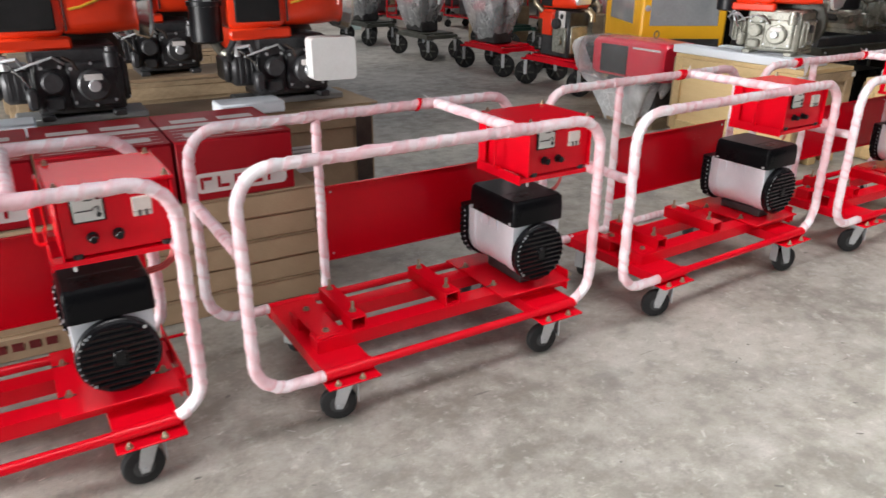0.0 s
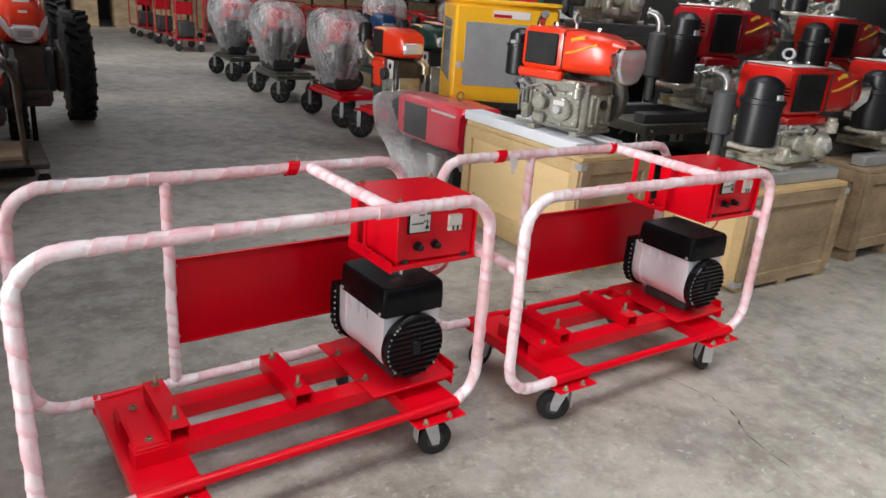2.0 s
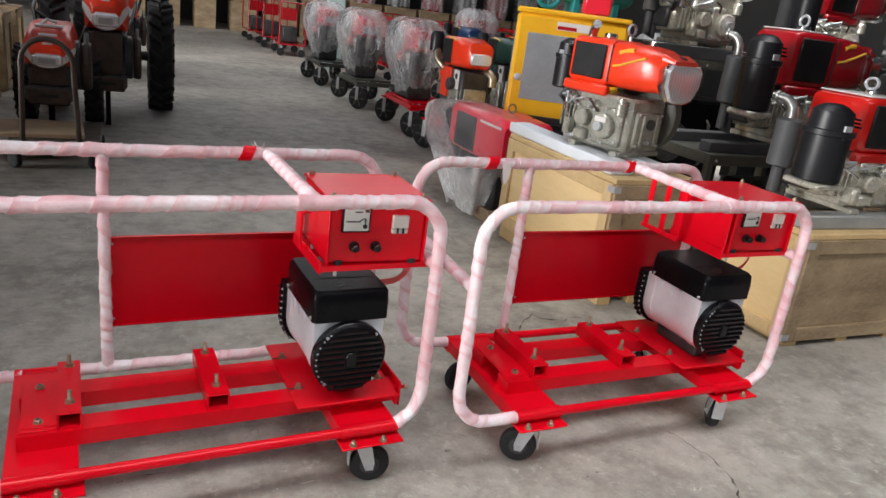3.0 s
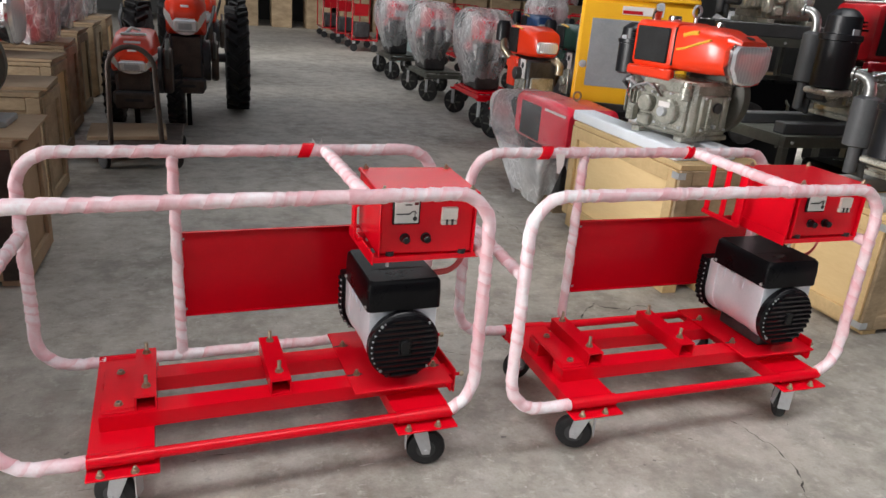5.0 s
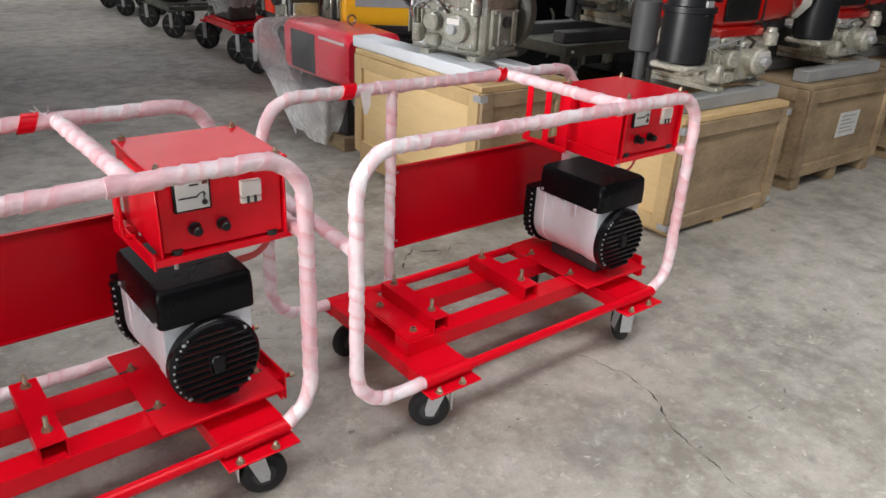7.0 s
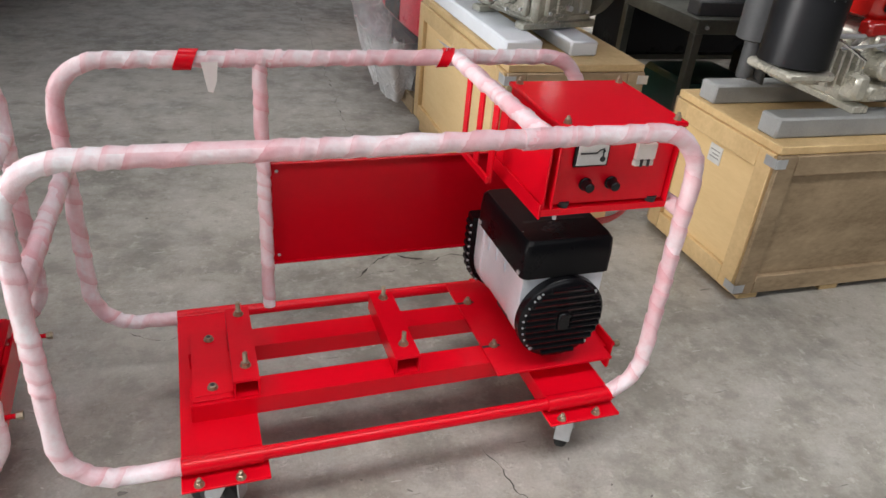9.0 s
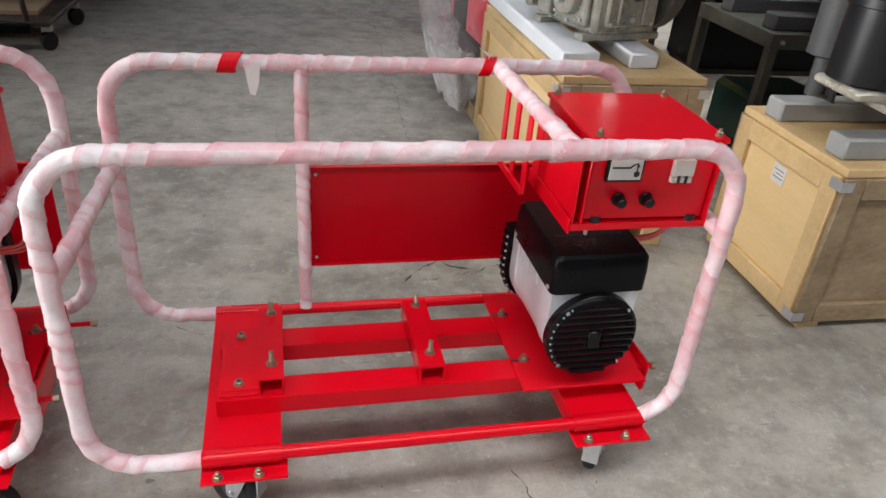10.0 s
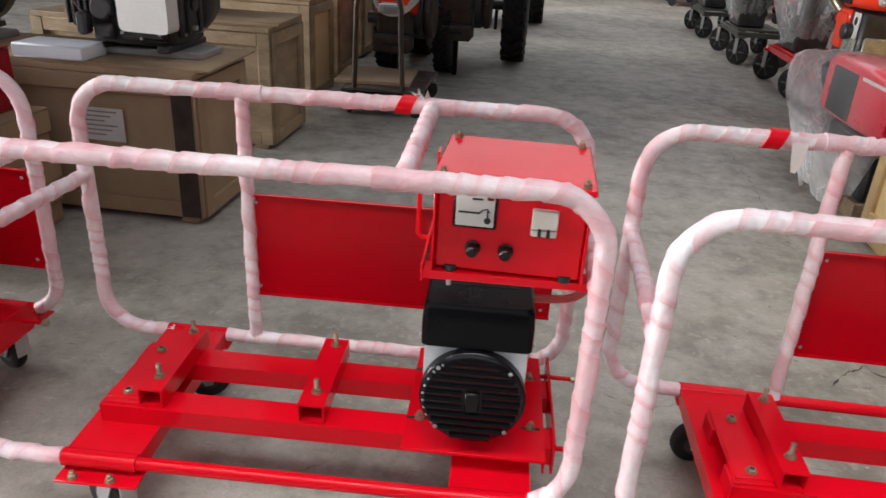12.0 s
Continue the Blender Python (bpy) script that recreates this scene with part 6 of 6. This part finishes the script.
block("foam_tray", -0.25, 0.10, 3.66, 3.85, 0.712, 0.775, FOAM, "white foam tray on cardboard", "foam tray", b=0.008)
LEFTE = "engines beside the aisle"
diesel_engine(pose(1.40, 4.02, 0.745, 0, 0, 90), ORANGE, DARKCASTING, "orange diesel engine with a white coolant tank on cardboard", LEFTE, jug=True, muffler=False, eye=False)
diesel_engine(pose(0.32, 4.02, 0.745, 0, 0, 90), ORANGE, DARKCASTING, "orange diesel engine on a brown crate", LEFTE, muffler=False, eye=False)
for x in (0.32, 1.40):
    block("foam_tray", x - 0.30, x + 0.30, 3.90, 4.14, 0.712, 0.745, SLAB, "grey packing slab under an engine", "foam tray", b=0.006)
diesel_engine(pose(0.95, 5.2, 0.75, 0, 0, 90), ORANGE, DARKCASTING, "orange diesel engine on a crate behind", LEFTE, muffler=False)
diesel_engine(pose(0.85, 6.35, 0.78, 0, 0, 90), ORANGE, DARKCASTING, "orange diesel engine on a crate behind", LEFTE, muffler=False)


def carton(x0, x1, y0, y1, z0, z1, mat, label, group, tape, printed):
    c = thing("carton", pose((x0 + x1) / 2, y0, z0), label, "carton", group)
    w, d, h = (x1 - x0) / 2, y1 - y0, z1 - z0
    part("body", Build().box(-w, w, 0, d, 0, h - 0.004, 0.006), mat, c)
    part("top_flap", Build().box(-w, w, 0, d / 2 - 0.002, h - 0.0038, h, 0.001), mat, c)
    part("top_flap", Build().box(-w, w, d / 2 + 0.002, d, h - 0.0038, h, 0.001), mat, c)
    if tape:
        part("tape", Build().box(-w + 0.0, w, d / 2 - 0.03, d / 2 + 0.03, h + 0.0002, h + 0.001), PRINTWHITE, c, "pale glossy packing tape")
    if printed == "red":
        b = Build().prism([(x, y) for x, y in round_rect(2 * w * 0.80, 0.085, 0.025, 4)], 0, 0.002, m=Matrix.Translation((w * 0.05, -0.0005, 0.075)) @ pose(0, 0, 0, 90))
        p = part("front_band", b, PRINTWHITE, c, "white rounded band")
        for k in range(5):
            q = -w * 0.66 + k * w * 0.29
            part("print_shape", Build().box(q, q + w * 0.05, -0.0040, -0.0026, 0.050, 0.100), CARTONRED, p)
            part("print_shape", Build().box(q + w * 0.055, q + w * 0.20, -0.0040, -0.0026, 0.050 if k % 2 else 0.086, 0.064 if k % 2 else 0.100), CARTONRED, p)
        b = Build()
        for k in range(2):
            for i in range(2):
                b.box(-w * 0.75 + i * w * 0.85, -w * 0.1 + i * w * 0.85, d * (0.12 + 0.5 * k), d * (0.24 + 0.5 * k), h + 0.0002, h + 0.0012)
        for k in range(4):
            b.box(-w * 0.9, w * 0.9, d * (0.06 + 0.10 * k), d * (0.067 + 0.10 * k), h + 0.0002, h + 0.0009)
        part("top_print", b, PRINTWHITE, c, "white printed stripes")
    if printed == "brown":
        for k in range(6):
            part("brown_print", Build().box(-w * 0.85 + k * 0.06, -w * 0.85 + k * 0.06 + 0.04, -0.0015, -0.0003, 0.04, 0.075), PRINTDARK, c)
    return c


KG, RG = "stack of flat kraft cartons", "red printed cartons"
for k in range(5):
    z = k * 0.106
    carton(-0.45 + 0.02 * (k % 2), 1.13 + 0.015 * ((k * 7) % 3), 2.90 + 0.01 * (k % 2), 3.55, z, z + 0.1055, KRAFT, "flat brown kraft carton in a stack", KG, k == 4, "brown")
for k, x in enumerate((-0.44, 0.06, 0.56)):
    carton(x, x + 0.49, 2.92, 3.50, 0.53, 0.79, CARTONRED, "red printed carton with white band and stripes", RG, True, "red")


for k, (x, y, z, tall) in enumerate(((1.10, 7.30, 0.80, 0.46), (1.05, 8.40, 0.82, 0.42), (1.02, 9.5, 0.82, 0.5), (1.0, 10.6, 0.82, 0.46))):
    wrapped_load(x, y, z, k + 1, tall)


# ---- platform trolley and walking tractors ----
t = thing("platform_trolley", pose(1.80, 5.86, 0), "brown steel platform trolley with an arched handle", "trolley")
part("deck", Build().box(0, 0.60, 0.0, 0.85, 0.165, 0.20, 0.008), BARE, t)
pts = [(0.10, 0.03, 0.20), (0.12, 0.0, 0.70)] + [(0.12 + 0.16 + a, 0.0, 0.76 + z) for a, z in arc(0, 0, 0.16, 180, 0, 10)] + [(0.44, 0.0, 0.70), (0.46, 0.03, 0.20)]
part("handle", Build().sweep(pts, 0.019, 12), BARE, t, "bent brown steel handle")
part("front_bumper", Build().box(0.06, 0.50, -0.05, 0.0, 0.130, 0.195, 0.01), BLACK, t, "black front bumper")
for wx in (0.04, 0.56):
    for wy in (0.07, 0.78):
        turn = pose(wx, wy, 0.062, 0, 0, 38 if wx < 0.3 else -35)
        part("wheel", Build(turn).cyl((-0.020, 0, 0), (0.020, 0, 0), 0.062, 22, 0.006), RUBBER, t)
        part("fork", Build().box(wx - 0.03, wx + 0.03, wy - 0.03, wy + 0.03, 0.126, 0.164, 0.003), ZINC, t)
block("cardboard_sheet", 1.70, 2.27, 6.02, 6.56, 0.20, 0.228, KRAFT, "cardboard sheet on the platform trolley", "cardboard", "cardboard on crates", 4, 0.002)


def tyre(x, y, r, w, parent, rim_mat):
    b = Build().lathe([(0, r * 0.62), (0.0, r * 0.85), (w * 0.12, r * 0.93), (w * 0.88, r * 0.93), (w, r * 0.85), (w, r * 0.62)], (x - w / 2, y, r), (9, y, r), 40)
    lug = Build()
    for k in range(22):
        for s in (-1, 1):
            a = 360 * (k + (0.5 if s > 0 else 0)) / 22
            m = Matrix.Translation((x, y, r)) @ Matrix.Rotation(radians(a), 4, "X") @ Matrix.Translation((s * w * 0.25, 0, r * 0.95)) @ Matrix.Rotation(radians(38 * s), 4, "Z")
            lug.box(-w * 0.30, w * 0.30, -0.016, 0.016, -0.03, r * 0.05, 0.006, m=m)
    t = part("tyre", b, RUBBER, parent, "black lugged tractor tyre")
    part("tread_lug", lug, RUBBER, t)
    part("rim", Build().lathe([(0, 0.05), (0.02, r * 0.35), (0.03, r * 0.60), (w * 0.7, r * 0.61), (w * 0.75, 0.05)], (x - w * 0.4, y, r), (9, y, r), 28), rim_mat, t)


def walking_tractor(m, label, big, coat, lift, tall=1.0):
    t = thing("walking_tractor", m, label, "walking tractor", "walking tractors")
    up = Matrix.Translation((0, 0, lift)) @ Matrix.Diagonal((1, 1, tall, 1))
    b = Build()
    b.box(-0.15, 0.15, -0.25, 0.45, 0.42, 0.62, 0.03)
    b.box(-0.10, 0.10, 0.35, 1.1, 0.38, 0.60, 0.03)
    b.box(-0.17, 0.17, -0.32, -0.24, 0.36, 0.48, 0.02)
    part("gearbox", b, DARKCASTING, t)
    nose = part("front_weight", Build().box(-0.15, 0.15, -0.36, -0.325, 0.34, 0.47, 0.02), BARE, t, "brown cast front weight")
    part("weight_slot", Build().box(-0.07, 0.07, -0.3625, -0.3595, 0.40, 0.425, 0.001), INK, nose)
    part("front_plate", Build().box(-0.125, 0.125, -0.262, -0.2505, 0.48, 0.66 + max(0, lift), 0.012), BARE, t, "brown painted front plate")
    part("pulley", Build().lathe([(0, 0.10), (0.0, 0.185), (0.02, 0.20), (0.05, 0.20), (0.07, 0.185), (0.07, 0.10)], (0.225, 0.02, 0.62), (9, 0.02, 0.62), 30), BARE, t, "brown cast flywheel")
    part("belt_guard", Build().sweep([(0.26, -0.19, 0.66), (0.26, -0.17, 0.80), (0.26, 0.0, 0.88), (0.26, 0.20, 0.80)], 0.018, 8), STEEL, t)
    b = Build(up)
    for_rings = []
    for y, wl, wt, z0, z1 in ((-0.34, 0.20, 0.15, 0.80, 0.90), (-0.29, 0.30, 0.20, 0.74, 0.98), (-0.18, 0.36, 0.24, 0.68, 1.07), (0.05, 0.38, 0.26, 0.66, 1.12), (0.38, 0.36, 0.26, 0.68, 1.13)):
        zm = z0 + (z1 - z0) * 0.62
        for_rings.append([(x, y, z) for x, z in ((-wl * 0.46, z0), (wl * 0.46, z0), (wl / 2, z0 + 0.03), (wl / 2, zm), (wt / 2 + 0.02, z1 - 0.025), (wt / 2 - 0.02, z1), (-wt / 2 + 0.02, z1), (-wt / 2 - 0.02, z1 - 0.025), (-wl / 2, zm), (-wl / 2, z0 + 0.03))])
    b.loft(for_rings)
    part("hood", b, coat, t, "orange-red enamelled hood")
    columns = []
    for k in range(15):
        x = 0.19 * (k - 7) / 7
        q = abs(x) / 0.19
        y, low, high = -0.365 + 0.12 * q * q, 0.685 + 0.165 * q ** 2.5, 0.835 + 0.075 * max(0.0, (q - 0.5) / 0.5)
        columns.append([(x, y, low), (x, y - 0.006, (low + high) / 2), (x, y, high), (x, y + 0.07, high), (x, y + 0.07, low)])
    mask = part("lamp_bezel", Build(up).loft(columns), WHITEPLASTIC, t, "white winged lamp surround")
    b = Build(up)
    b.loft([[(x, -0.3650, 0.768 + z) for x, z in round_rect(0.22, 0.110, 0.02, 3)], [(x, -0.382, 0.768 + z) for x, z in round_rect(0.19, 0.085, 0.02, 3)]])
    part("headlamp", b, LENS, mask, "clear headlamp glass")
    part("lamp_reflector", Build(up).box(-0.060, 0.060, -0.3850, -0.3825, 0.735, 0.792, 0.001), WINDOWGREY, mask)
    part("hood_mark", Build(up @ pose(0, -0.235, 1.028, 39)).box(-0.065, 0.065, -0.018, 0.018, -0.004, 0.004, 0.002), PRINTWHITE, t)
    part("hood_mark", Build(up @ pose(0, -0.317, 0.942, 58)).box(-0.035, 0.035, -0.012, 0.012, -0.004, 0.004, 0.002), PRINTWHITE, t)
    part("engine_block", Build().box(-0.16, 0.14, -0.20, 0.30, 0.5, 0.66 + max(0, lift), 0.02).cyl((0.14, 0.02, 0.62), (0.22, 0.02, 0.62), 0.20, 28, 0.01).cyl((-0.16, -0.1, 0.58), (-0.25, -0.1, 0.58), 0.05, 16, 0.006), DARKCASTING, t)
    part("front_stand", Build().box(-0.022, 0.022, -0.20, -0.15, 0.0, 0.40, 0.004), BLACK, t)
    part("filler_cap", Build(up).sweep([(-0.06, 0.0, 1.11), (-0.02, 0.0, 1.17), (0.05, 0.02, 1.14)], 0.018, 8).box(-0.10, 0.10, -0.10, -0.02, 1.085, 1.118, 0.01), WHITEPLASTIC, t)
    part("handlebar", Build().sweep([(-0.12, 0.9, 0.58), (-0.25, 1.4, 0.95), (-0.28, 2.0, 1.05)], 0.02, 8).sweep([(0.12, 0.9, 0.58), (0.25, 1.4, 0.95), (0.28, 2.0, 1.05)], 0.02, 8), BLACK, t)
    r = 0.56 if big else 0.34
    part("axle", Build().cyl((-0.52 if big else -0.3, 0.85, r), (0.52 if big else 0.3, 0.85, r), 0.05, 14), DARKCASTING, t)
    for x in ((-0.50, 0.50) if big else (-0.28, 0.28)):
        tyre(x, 0.85, r, 0.24 if big else 0.15, t, coat)
    return t


walking_tractor(pose(2.42, 7.85, 0), "orange-red walking tractor with white lamp surround on a front stand", True, ORANGE, 0.20)
walking_tractor(pose(2.02, 6.95, -0.0), "small orange-red walking tractor parked behind the trolley", False, ORANGE, 0.15, 0.7)
walking_tractor(pose(2.55, 11.2, 0), "orange-red walking tractor parked farther back", True, ORANGE, 0.1)
